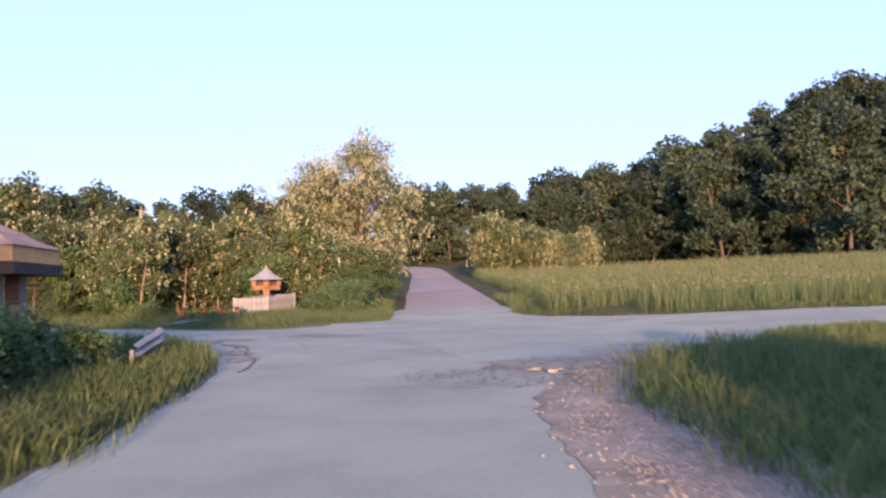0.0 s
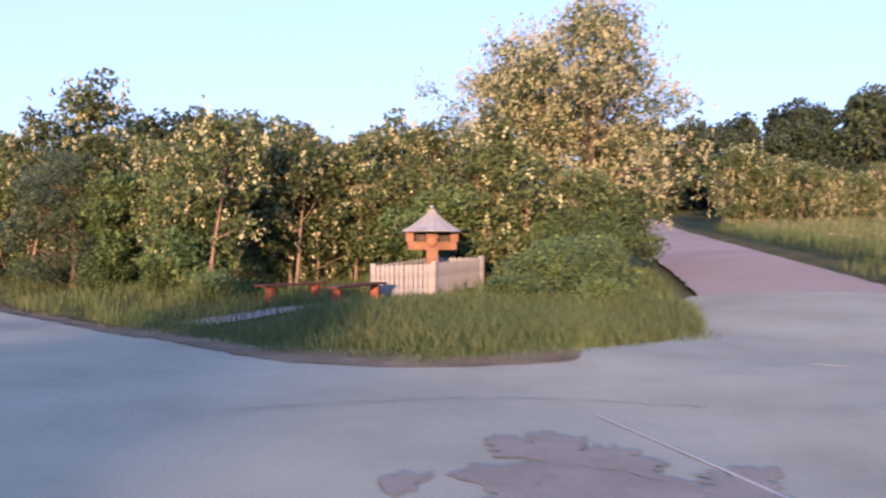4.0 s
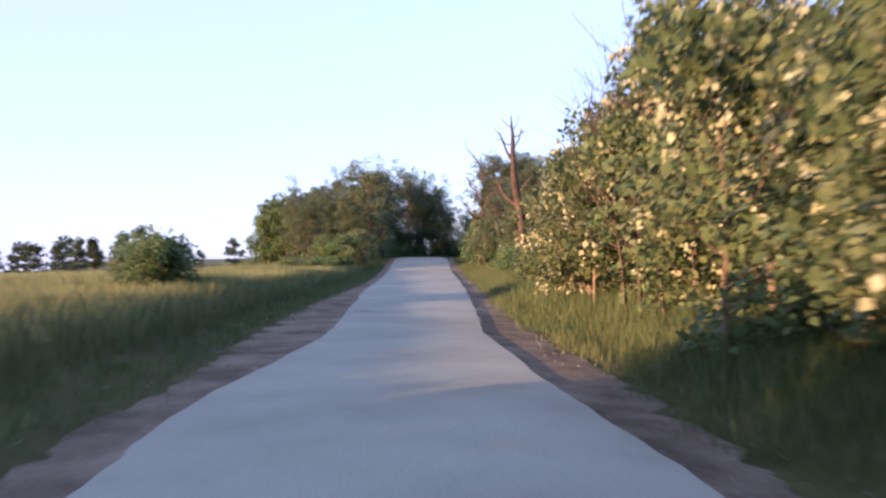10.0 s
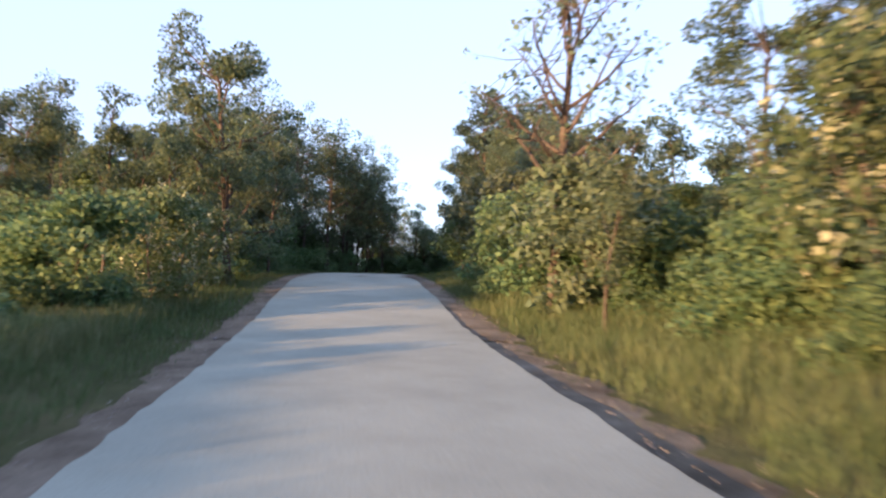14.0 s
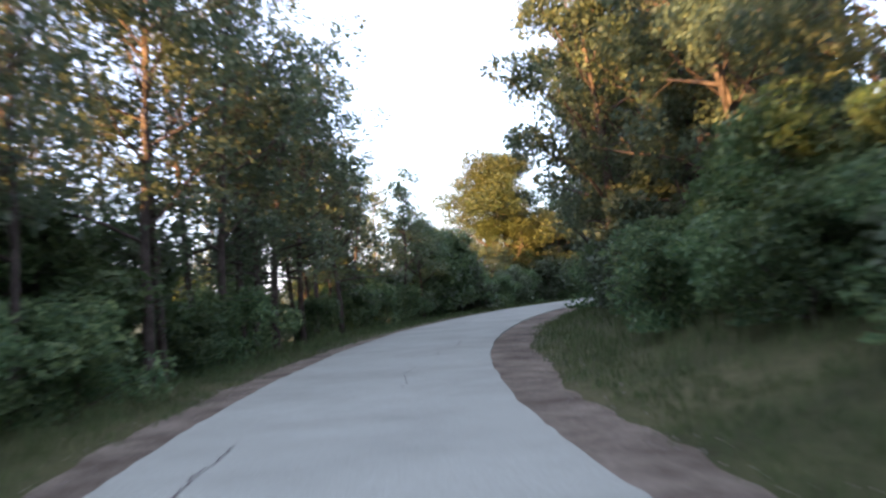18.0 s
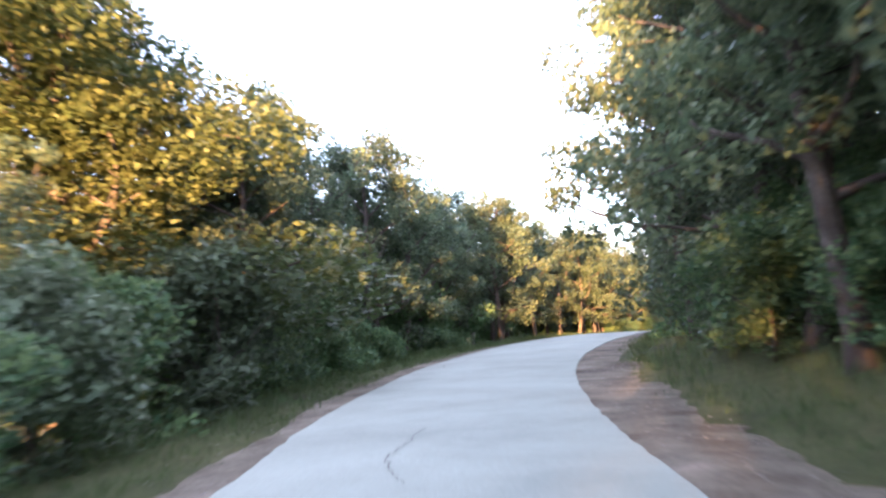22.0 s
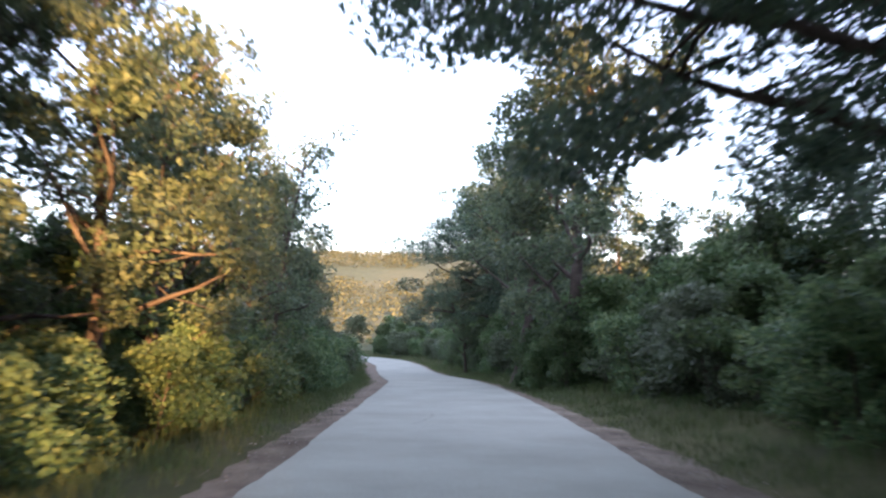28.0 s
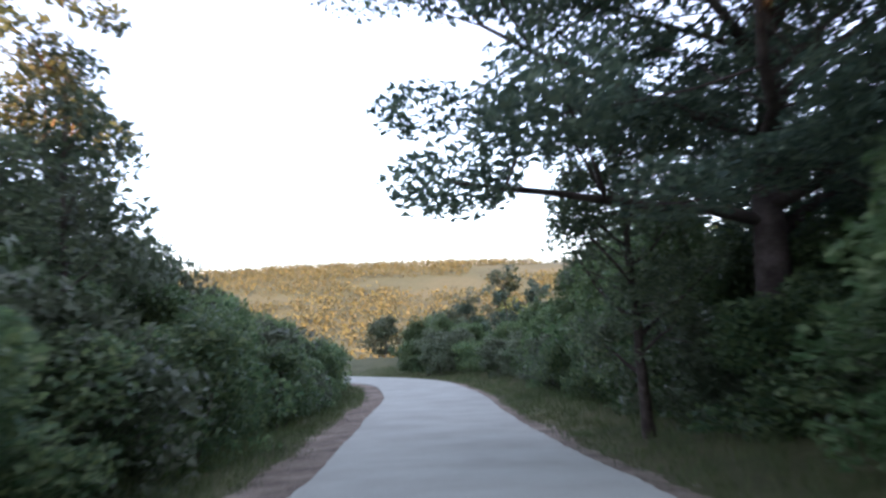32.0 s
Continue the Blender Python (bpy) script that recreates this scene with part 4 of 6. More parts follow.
# ---- the wood round the bend and down the far side ----
for s in np.arange(SB + 2, s_main[-1] - 12, 2.4):
    y0 = float(np.interp(s, s_main, MAIN[:, 1]))
    # left belt: open trunks, then low bushes that let the sun in, then trees again
    grown = 0.72 + 0.36 * float(smooth01(80, 97, y0))
    if y0 < 112:
        plant("thin" if rng.random() < 0.3 else "airy", *at_road(s, -rng.uniform(4.9, 6.8)), rng.uniform(0.85, 1.02) * grown, tall=1.05)
        if rng.random() < 0.75:
            plant("airy", *at_road(s + 1, -rng.uniform(7.5, 11.5)), rng.uniform(0.8, 1.0) * grown)
        plant("shrub", *at_road(s + rng.uniform(0, 1), -rng.uniform(4.6, 6.0)), rng.uniform(0.7, 1.0))
        plant("hazel", *at_road(s + rng.uniform(0, 2), -rng.uniform(6.5, 9.5)), rng.uniform(0.9, 1.3))
        if 82 < y0 < 101:
            plant("hazel", *at_road(s + rng.uniform(0, 2), -rng.uniform(9.5, 12)), rng.uniform(1.5, 1.8))
            plant("hazel", *at_road(s + rng.uniform(0, 2), -rng.uniform(12, 15)), rng.uniform(1.6, 1.9))
            plant("hazel", *at_road(s + rng.uniform(0, 2), -rng.uniform(5.6, 7.5)), rng.uniform(1.0, 1.35))
            if y0 < 96 and rng.random() < 0.9:
                plant("oak", *at_road(s, -rng.uniform(8, 11)), rng.uniform(0.62, 0.8))
    elif y0 < 143:
        plant("shrub" if rng.random() < 0.6 else "pale", *at_road(s, -rng.uniform(4.6, 5.4)), rng.uniform(0.9, 1.3))
        plant("hazel", *at_road(s + 1, -rng.uniform(6.5, 8)), rng.uniform(0.90, 1.15))
        if rng.random() < 0.75:
            plant("thin", *at_road(s, -rng.uniform(5.6, 8)), rng.uniform(0.55, 0.75) + 0.2 * (y0 < 121))
    elif y0 < 221:
        plant("oak" if y0 < 203 or rng.random() < 0.35 else "airy", *at_road(s, -rng.uniform(5.0, 6.6)), rng.uniform(0.76, 0.92) - 0.2 * float(smooth01(156, 158, y0) * (1 - smooth01(163, 168, y0))))
        if y0 < 200:
            plant("back", *at_road(s, -rng.uniform(7.5, 9.5)), rng.uniform(0.65, 0.85))
            plant("back", *at_road(s + 1, -rng.uniform(11, 15)), rng.uniform(0.65, 0.85))
        else:
            plant("shrub", *at_road(s + 1, -rng.uniform(5.0, 5.9)), rng.uniform(0.9, 1.2))
            plant("hazel", *at_road(s, -rng.uniform(7.5, 9.5)), rng.uniform(1.07, 1.31))
        plant("hazel", *at_road(s + 1, -rng.uniform(7.5, 9.5)), rng.uniform(0.8, 1.1))
        if y0 < 163:
            plant("hazel", *at_road(s, -rng.uniform(5.6, 7.0)), rng.uniform(0.9, 1.2), tall=1.2)
            plant("hazel", *at_road(s + 1.2, -rng.uniform(7.0, 10.0)), rng.uniform(1.3, 1.6), tall=1.25)
        if y0 < 158 or y0 > 190:
            plant("bramble" if 150 < y0 < 190 else "shrub", *at_road(s + rng.uniform(0, 1), -rng.uniform(4.4, 5.4)), rng.uniform(0.6, 0.85))
        if y0 > 190:
            plant("hazel", *at_road(s, -rng.uniform(6.4, 7.8)), rng.uniform(1.0, 1.35))
    else:
        plant("shrub" if rng.random() < 0.7 else "pale", *at_road(s, -rng.uniform(4.9, 5.8)), rng.uniform(1.0, 1.4))
        plant("hazel", *at_road(s + 1, -rng.uniform(6, 8)), rng.uniform(1.15, 1.39))
        plant("pale" if rng.random() < 0.3 else "shrub", *at_road(s + 1, -rng.uniform(8.5, 12)), rng.uniform(1.5, 1.9), tall=1.35)
        if y0 < 228 and rng.random() < 0.6:
            plant("oak", *at_road(s, -rng.uniform(7, 9)), rng.uniform(0.7, 0.9))
    # right bank
    low = y0 > 272
    plant("pale" if rng.random() < (0.8 if y0 < 93 else 0.0 if 150 < y0 < 200 else 0.3) else "shrub", *at_road(s, rng.uniform(4.7, 5.6)), rng.uniform(0.75, 1.1) * (1.3 if y0 < 93 else 1.0))
    if low:
        plant("hazel", *at_road(s + 1, rng.uniform(6.0, 7.5)), rng.uniform(0.98, 1.23))
        plant("back", *at_road(s, rng.uniform(9, 13)), rng.uniform(0.5, 0.7))
        continue
    if 104 < y0 < 192 and rng.random() < 0.65 and not 188 < y0 < 199:
        plant("airy" if y0 > 148 and rng.random() < 0.45 + 0.3 * (y0 > 182) else "oak", *at_road(s, rng.uniform(4.4, 5.2)), rng.uniform(0.95, 1.15))
    if y0 < 205:
        plant("hazel", *at_road(s + 1.2, rng.uniform(5.4, 6.4)), rng.uniform(0.65, 0.95))
        if y0 < 148 or rng.random() < (0.6 if y0 < 184 else 0.36):
            plant("dark" if rng.random() < 0.6 else "oak", *at_road(s, rng.uniform(6.0, 8.0)), rng.uniform(0.9, 1.2) * min(1.0, grown - 0.08) * (0.85 if y0 < 100 else 1.0))
        if rng.random() < (0.35 if y0 < 105 else 0.7 if y0 < 150 else 0.4 if y0 < 186 else 0.12):
            plant("back", *at_road(s, rng.uniform(9.0, 15)), rng.uniform(0.85, 1.05) * (0.55 + 0.45 * float(smooth01(82, 96, y0))))
    else:
        plant("hazel", *at_road(s + 1, rng.uniform(5.5, 7.5)), rng.uniform(1.07, 1.31))
        plant("hazel", *at_road(s, rng.uniform(8.5, 12)), rng.uniform(1.23, 1.56), tall=1.1)
        if rng.random() < 0.55:
            plant("dark" if rng.random() < 0.5 else "thin", *at_road(s, rng.uniform(7.0, 13.0)), rng.uniform(0.7, 0.95))
plant("oak", -129.4, 166.8, 0.92)
plant("yellow", -131.4, 138.8, 1.55, wide=1.4, tall=0.95)
for x, y in ((-105.5, 101.2), (-107.6, 104.0), (-110.0, 107.6)):
    plant("airy", *at_road(s_at(x, y), -4.9), 1.0, wide=1.25)
for x, y in ((-109.0, 106.2), (-111.4, 109.6), (-113.0, 112.4)):
    plant("airy", *at_road(s_at(x, y), -4.8), rng.uniform(0.86, 0.96), wide=1.3)
for x, y, k in ((-121.8, 122.5, 1.6), (-122.9, 124.6, 1.55), (-123.6, 127.0, 1.4)):
    plant("hazel", x, y, k)
for x, y in ((-111.0, 109.0), (-112.5, 111.5), (-114.0, 114.0), (-115.2, 116.5), (-116.8, 119.5)):
    plant("thin", *at_road(s_at(x, y), -rng.uniform(4.8, 6.0)), rng.uniform(0.85, 1.05))
for x, y, k in ((-127.5, 128.5, 0.52), (-125.8, 124.5, 0.55), (-128.6, 133.0, 0.5), (-121.5, 119.0, 0.6)):
    plant("oak", x, y, k)
plant("oak", -127.0, 249.6, 1.12)
plant("thin", -124.8, 243.0, 1.15)
plant("thin", -126.0, 240.0, 1.1)
plant("oak", -126.4, 232.0, 0.9)
plant("thin", -123.8, 229.5, 0.95)
# spreading oaks whose crowns reach over the lane
plant("overhang", -112.4, 240.0, 0.98, 40, wide=1.4)
plant("oak", -114.8, 214.7, 1.3, wide=1.25, tall=1.1)
for x, y in ((-116.2, 213.0), (-115.9, 215.6), (-115.6, 217.5)):
    plant("hazel", x, y, rng.uniform(0.6, 0.8))
plant("oak", -115.4, 242.0, 0.7)
plant("oak", -125.6, 241.0, 0.9)
plant("oak", -114.9, 222.5, 1.25, wide=1.2)
plant("overhang", -116.7, 193.5, 0.92, 150, wide=1.25)
plant("thin", -112.8, 233.0, 1.55, tall=1.05)
plant("dark", -108.6, 227.0, 1.0)
plant("dark", -108.0, 243.0, 1.0)
plant("oak", -109.4, 236.0, 0.9)
plant("robinia", -20.4, 42.6, 1.5, group="robinia thicket")
plant("thin", -122.6, 114.8, 1.05)
plant("robbush", -33.4, 44.9, 1.0)
for y, off, k in ((246.5, 6.4, 1.35), (249.5, 7.4, 1.5), (252.0, 6.2, 1.4), (255.0, 7.0, 1.5), (258.5, 6.4, 1.4), (262.0, 7.2, 1.45)):
    plant("hazel", *at_road(s_at(-116, y), off), k, tall=1.15)
for k in range(70):
    s = rng.uniform(s_at(-95, 90), s_at(-121, 196))
    plant("far", *at_road(s, rng.uniform(24, 62)), rng.uniform(0.55, 0.8))
for k in range(26):
    plant("pale" if k % 2 else "hazel", rng.uniform(-150, -100), rng.uniform(290, 335), rng.uniform(1.2, 1.9))

for x, y, k in ((-5.4, 9, 0.7), (-6.2, 11, 0.8), (-5.2, 12.2, 0.55), (-6.4, 13.0, 0.65), (-9.0, 16.4, 0.7), (-8.6, 12, 0.9)):
    plant("bramble", x, y, k)

# ---- unseen hedges added behind the start to throw long shadows over the verges ----
for y in np.arange(-32, -6, 2.2):
    plant("shrub", rng.uniform(4.0, 6.5), y, rng.uniform(1.2, 1.5))
    plant("shrub", rng.uniform(7.0, 11), y, rng.uniform(1.2, 1.5))
    plant("shrub", -rng.uniform(5.6, 8.0), y, rng.uniform(1.1, 1.4))
    plant("shrub", -rng.uniform(8.5, 12), y, rng.uniform(1.1, 1.4))

# unseen tree row added to shade the left verge and the shrine's foot
plant("back", -3.2, -47.5, 0.9, wide=0.85)
for x in np.arange(-4.6, -24, -1.7):
    plant("back", x, -47 + rng.uniform(-1.5, 1.5), rng.uniform(0.86, 0.97), wide=1.15)
    plant("hazel", x - 0.8, -45 + rng.uniform(-1, 1), rng.uniform(1.4, 1.7), tall=1.2)
for x, y, k in ((5.0, -48, 0.7), (8.0, -50, 0.7), (11.5, -49, 0.7)):
    plant("back", x, y, k)

# ---- hedge and wood beyond the wheat ----
for k in range(8):
    plant("flowery" if k % 2 else "robbush", 2.4 + 1.35 * k + rng.uniform(-0.4, 0.4), 73 + rng.uniform(-1.5, 1.5) - 0.3 * k, rng.uniform(1.3, 1.55) - 0.07 * k)
for k in range(115):
    x = 5 + 75 * rng.uniform(0, 1) ** 0.9
    y = 94 - 0.25 * max(0, x - 20) + 40 * rng.uniform(0, 1) ** 1.5
    plant("far", x, y, rng.uniform(0.95, 1.3) * (0.72 + 0.28 * float(smooth01(8, 34, x))))
for k in range(60):
    plant("far", rng.uniform(-85, 2), 118 + rng.uniform(0, 30), rng.uniform(0.8, 1.1))
for k in range(9):
    plant("far", -7 + 1.6 * k, rng.uniform(112, 122), rng.uniform(0.75, 0.95))
for k in range(44):
    x = 13 + 1.15 * k + rng.uniform(-0.5, 0.5)
    plant("far", x, 93 - 0.42 * max(0, x - 20) + rng.uniform(-2, 2) - 9 * float(smooth01(25, 40, x)), rng.uniform(0.38, 0.55), wide=1.3)
plant("far", 35, 73, 1.2)
plant("far", 27, 82, 0.95)


# ---- grasses ----
def blades(r, x, y, h, width, per, spread, lean=0.35):
    """Tapered grass blades standing in tufts round the given places."""
    n = len(x) * per
    px = np.repeat(x, per) + r.normal(0, spread, n)
    py = np.repeat(y, per) + r.normal(0, spread, n)
    pz = np.repeat(surf(x, y), per) - 0.05
    hh = np.repeat(h, per) * r.uniform(0.5, 1.15, n)
    az, ln = r.uniform(0, 2 * np.pi, n), r.uniform(0.05, lean, n) * hh
    ax = r.uniform(0, np.pi, n)
    wx, wy = np.cos(ax) * width, np.sin(ax) * width
    base = np.stack([px, py, pz], 1)
    mid = base + np.stack([np.cos(az) * ln * 0.35, np.sin(az) * ln * 0.35, hh * 0.6], 1)
    tip = base + np.stack([np.cos(az) * ln * 1.3, np.sin(az) * ln * 1.3, hh], 1)
    w = np.stack([wx, wy, np.zeros(n)], 1)
    v = np.stack([base - w, mid + w * 0.8, tip, mid - w * 0.4], 1).reshape(-1, 3)
    return v, np.arange(4 * n).reshape(n, 4)


def sward(name, x, y, h, width, per, spread, mat, label, lean=0.35):
    v, f = blades(rng, x, y, h, width, per, spread, lean)
    return tagged(new(name, mesh_from(name, v, f, mat)), label, "grass", kind="stuff")


def clear_of_roads(x, y, m=3.2):
    ok = np.abs(nearest(x, y, MAIN)[1]) > m
    ok &= np.abs(nearest(x, y, RIGHT)[1]) > 3.3
    ok &= np.abs(nearest(x, y, UPHILL)[1]) > 2.3
    ok &= ~inside(x, y, CROSSING)
    return ok


def off_dirt(x, y, slack=0.0):
    """Whether a place lies outside the bare shoulder, whose rim is uneven."""
    i, d = nearest(x, y, MAIN)
    return np.abs(d) > np.where(d > 0, dirt_r[i], dirt_l[i]) + slack + 0.16 * wave(x, y, 0.5, 2) + 0.12 * wave(x, y, 0.23, 6)


def verge(n, s0, s1, near, far, power=1.6):
    s = rng.uniform(s0, s1, n)
    side = rng.choice([-1, 1], n)
    off = near + (far - near) * rng.uniform(0, 1, n) ** power
    i = np.clip(np.searchsorted(s_main, s), 1, len(s_main) - 1)
    j = rng.uniform(-0.5, 0.5, n)
    x = MAIN[i, 0] + main_n[i, 0] * off * side - main_n[i, 1] * j
    y = MAIN[i, 1] + main_n[i, 1] * off * side + main_n[i, 0] * j
    return x, y, off


S_CROSS = s_at(-8, 23)
x, y, off = verge(27000, S_CROSS - 3, s_main[-1] - 8, 2.4, 6.5)
ok = clear_of_roads(x, y, 2.5) & off_dirt(x, y) & ~((x > -10.6) & (x < -5.5) & (y > 29) & (y < 36))
x, y, off = x[ok], y[ok], off[ok]
sward("roadside_grass", x, y, 0.14 + 0.32 * smooth01(2.7, 4.4, off) * (0.8 + 0.4 * wave(x, y, 3.0)), 0.009, 9, 0.10, GRASS, "tall green grass along the lane")
x, y, off = verge(7000, s_at(-12, 27), s_at(-36, 43), 2.7, 7.0, 1.2)
ok = clear_of_roads(x, y, 2.62) & (nearest(x, y, MAIN)[1] < 0) & ~((x > -10.9) & (x < -5.5) & (y > 28.5) & (y < 36))
sward("bank_grass", x[ok], y[ok], 0.2 + 0.2 * smooth01(2.7, 4.2, off[ok]) * (0.8 + 0.4 * wave(x[ok], y[ok], 2.0)), 0.010, 10, 0.12, BANK_GRASS, "thick fresh grass on the bank by the lane, brightened as if sunlit")
n = 9000
x, y = rng.uniform(-16, 14, n), rng.uniform(2, 40, n)
dl = nearest(x, y, MAIN)[1]
ok = (clear_of_roads(x, y, 2.15) | ((dl < -np.interp(y, [11, 16, 20, 24], [1.78, 1.48, 1.36, 1.9])) & (y < 24) & ~inside(x, y, CROSSING))) & ~((x > -13) & (x < 7) & (y > 17) & (y < 29) & (nearest(x, y, MAIN)[1] > 0))
ok &= ~inside(x, y, CROSSING) & ~((x > 0) & (y < 17.6) & (x < 1.95 + 0.36 * np.maximum(0, y - 10.0) + 0.22 * wave(x, y, 0.6) + 0.12 * wave(x, y, 0.25, 3)))
x, y = x[ok], y[ok]
sward("crossing_grass", x, y, 0.36 + 0.14 * wave(x, y, 2.0) + 0.1 * smooth01(2.4, 4.5, x) * (y < 18), 0.010, 11, 0.10, GRASS, "thick green grass round the crossing")
n = 5200
x, y = rng.uniform(-9, -1.2, n), rng.uniform(6.5, 18, n)
dl = nearest(x, y, MAIN)[1]
ok = (dl < -np.interp(y, [11, 16, 20], [1.95, 1.66, 1.5]) - 0.1 * wave(x, y, 0.4, 5)) & ~inside(x, y, CROSSING)
x, y = x[ok], y[ok]
sward("culvert_weeds", x, y, 0.24 + 0.1 * wave(x, y, 0.8), 0.016, 12, 0.10, GRASS, "rank dark weeds crowding the culvert rail", 0.6)
n = 4200
x, y = rng.uniform(1.8, 9, n), rng.uniform(5, 18, n)
ok = x > np.interp(y, [8, 9.4, 13, 15, 17.5], [2.1, 2.2, 2.95, 4.5, 7.0]) + 0.1 * wave(x, y, 0.5, 4)
sward("shoulder_weeds", x[ok], y[ok], 0.26 + 0.1 * wave(x[ok], y[ok], 0.9), 0.015, 11, 0.11, GRASS, "dense dark weeds beyond the gravel shoulder", 0.6)
OUTER = np.array([(-10.8, 28.1), (-9.4, 27.4), (-8.3, 26.65), (-7.2, 25.8), (-6.0, 25.45), (-4.9, 25.15), (-3.6, 25.5), (-2.2, 27.2)])
n = 5200
x, y = rng.uniform(-10.8, -1.9, n), rng.uniform(25, 31, n)
deep = y - np.interp(x, OUTER[:, 0], OUTER[:, 1]) + 0.12 * wave(x, y, 0.4, 5)
ok = (deep > 0) & (nearest(x, y, UPHILL)[1] < -1.75) & (nearest(x, y, MAIN)[1] > 2.3) & ~((np.abs(x + 9.3) < 1.3) & (deep > 1.0))
sward("corner_weeds", x[ok], y[ok], 0.1 + 0.28 * smooth01(0.0, 1.1, deep[ok]) * (0.8 + 0.4 * wave(x[ok], y[ok], 1.0)) * (1 - 0.5 * smooth01(-7, -9, x[ok])), 0.012, 10, 0.11, BANK_GRASS, "thick dark weeds at the corner of the crossing", 0.5)
n = 3600
x, y = rng.uniform(-12.5, -1.5, n), rng.uniform(26.5, 35.5, n)
ok = clear_of_roads(x, y, 2.5) & ~inside(x, y, spline([(-10.7, 29.0), (-9.6, 30.0), (-8.9, 31.0), (-8.5, 32.4), (-8.0, 33.0), (-7.6, 32.7), (-8.1, 31.2), (-8.6, 29.9), (-9.6, 28.7), (-10.7, 29.0)], 0.8)[:-1])
sward("shrine_lawn", x[ok], y[ok], 0.14 + 0.05 * wave(x[ok], y[ok], 1.2), 0.008, 10, 0.10, GRASS, "short grass round the shrine and benches")
n = 2600
x, y = rng.uniform(2.4, 22, n), rng.uniform(23.4, 30.5, n)
ok = ~inside(x, y, CROSSING) & (np.abs(nearest(x, y, RIGHT)[1]) > 3.1) & (np.abs(nearest(x, y, UPHILL)[1]) > 2.2)
sward("field_edge_grass", x[ok], y[ok], 0.16 + 0.06 * wave(x[ok], y[ok], 1.5), 0.010, 10, 0.12, GRASS, "rough grass between wheat and crossing")
x, y, off = verge(16000, s_at(-14, 28), s_main[-1] - 10, 2.25, 3.7, 0.9)
ok = clear_of_roads(x, y, 2.2) & off_dirt(x, y, -0.4) & (wave(x, y, 0.9, 3) + wave(x, y, 0.35, 8) + 1.5 * (off - 2.9) > rng.uniform(-0.6, 1.0, len(x)))
x, y, off = x[ok], y[ok], off[ok]
sward("verge_weeds", x, y, 0.05 + 0.16 * smooth01(2.3, 3.4, off) * rng.uniform(0.4, 1.3, len(x)), 0.007, 7, 0.07, GRASS, "short patchy weeds creeping over the dirt shoulder", 0.6)
x, y, off = verge(15000, s_at(-34, 42), s_at(-84, 81), 2.4, 6.2, 1.1)
ok = (nearest(x, y, MAIN)[1] > 2.4) & off_dirt(x, y)
x, y, off = x[ok], y[ok], off[ok]
sward("sunny_grass", x, y, 0.22 + 0.36 * smooth01(2.8, 3.8, off) * (0.85 + 0.3 * wave(x, y, 2.2)), 0.009, 9, 0.11, SUN_GRASS, "tall yellowing grass on the sunny bank")
x, y, off = verge(9000, s_at(-10, 26), s_at(-80, 77), 2.4, 7.0, 1.1)
ok = (nearest(x, y, MAIN)[1] < -2.4) & off_dirt(x, y) & ((off < 4.3) | (x > -40))
x, y, off = x[ok], y[ok], off[ok]
sward("bank_weeds", x, y, 0.2 + 0.42 * smooth01(2.9, 4.2, off) * (0.85 + 0.3 * wave(x, y, 2.5)), 0.011, 9, 0.12, BANK_GRASS, "rank grass and weeds on the meadow bank")
x, y, off = verge(36000, s_at(-36, 43), s_at(-76, 74), 3.7, 16.0, 1.3)
ok = nearest(x, y, MAIN)[1] < -3.7
x, y = x[ok], y[ok]
sward("seeding_grass", x, y, 0.42 + 0.1 * wave(x, y, 2.5), 0.011, 8, 0.15, MEADOW, "pale seeding grass thick along the meadow's edge", 0.25)
# meadow left of the lane
n = 16000
s = rng.uniform(S_CROSS, SB, n)
off = 4.5 + 60 * rng.uniform(0, 1, n) ** 2.2
i = np.searchsorted(s_main, s)
x, y = MAIN[i, 0] - main_n[i, 0] * off, MAIN[i, 1] - main_n[i, 1] * off
ok = (nearest(x, y, MAIN)[1] < -4) & (x < -14)
sward("meadow", x[ok], y[ok], 0.5 + 0.1 * wave(x[ok], y[ok], 5.0), 0.013, 8, 0.22, MEADOW, "pale tall meadow grass gone to seed")
# wheat on the slope right of the climbing lane
n = 38000
x, y = 2.6 + 62 * rng.uniform(0, 1, n) ** 1.1, 23 + 52 * rng.uniform(0, 1, n) ** 1.4
ok = (np.abs(nearest(x, y, RIGHT)[1]) > 3.9) & (nearest(x, y, UPHILL)[1] > 3.4) & ~inside(x, y, CROSSING) & (y > 24.5 + 3.0 * (x < 6))
x, y = x[ok], y[ok]
n = len(x)
sward("wheat_field", x, y, np.full(n, 0.8), 0.012, 6, 0.13, WHEAT, "field of green wheat coming into ear", 0.12)
z = surf(x, y) + 0.72
v, f = leaves(rng, np.stack([x + rng.normal(0, 0.1, n), y + rng.normal(0, 0.1, n), z + rng.normal(0, 0.06, n)], 1), 0.034, 3.2, 0.0)
tagged(new("wheat_ears", mesh_from("wheat_ears", v, f, EARS)), "pale green ears over the wheat", "wheat", kind="stuff")

# ---- far hill woods ----
n = 9000
hx, hy = rng.uniform(-420, 260, n), rng.uniform(430, 1000, n)
keep = wave(hx, hy, 45, 3) > -0.25
hx, hy = hx[keep], hy[keep]
hz = surf(hx, hy)
c = np.repeat(np.stack([hx, hy, hz + 2.2], 1), 18, 0) + rng.normal(0, 1, (len(hx) * 18, 3)) * np.array([2.0, 2.0, 1.5])
v, f = leaves(rng, c, 1.1, 1.3, 0.5, 0, 3)
tagged(new("far_hill_woods", mesh_from("far_hill_woods", v, f, HILL_WOOD)), "sunlit scattered woods on the far hillside", "woods", kind="stuff")

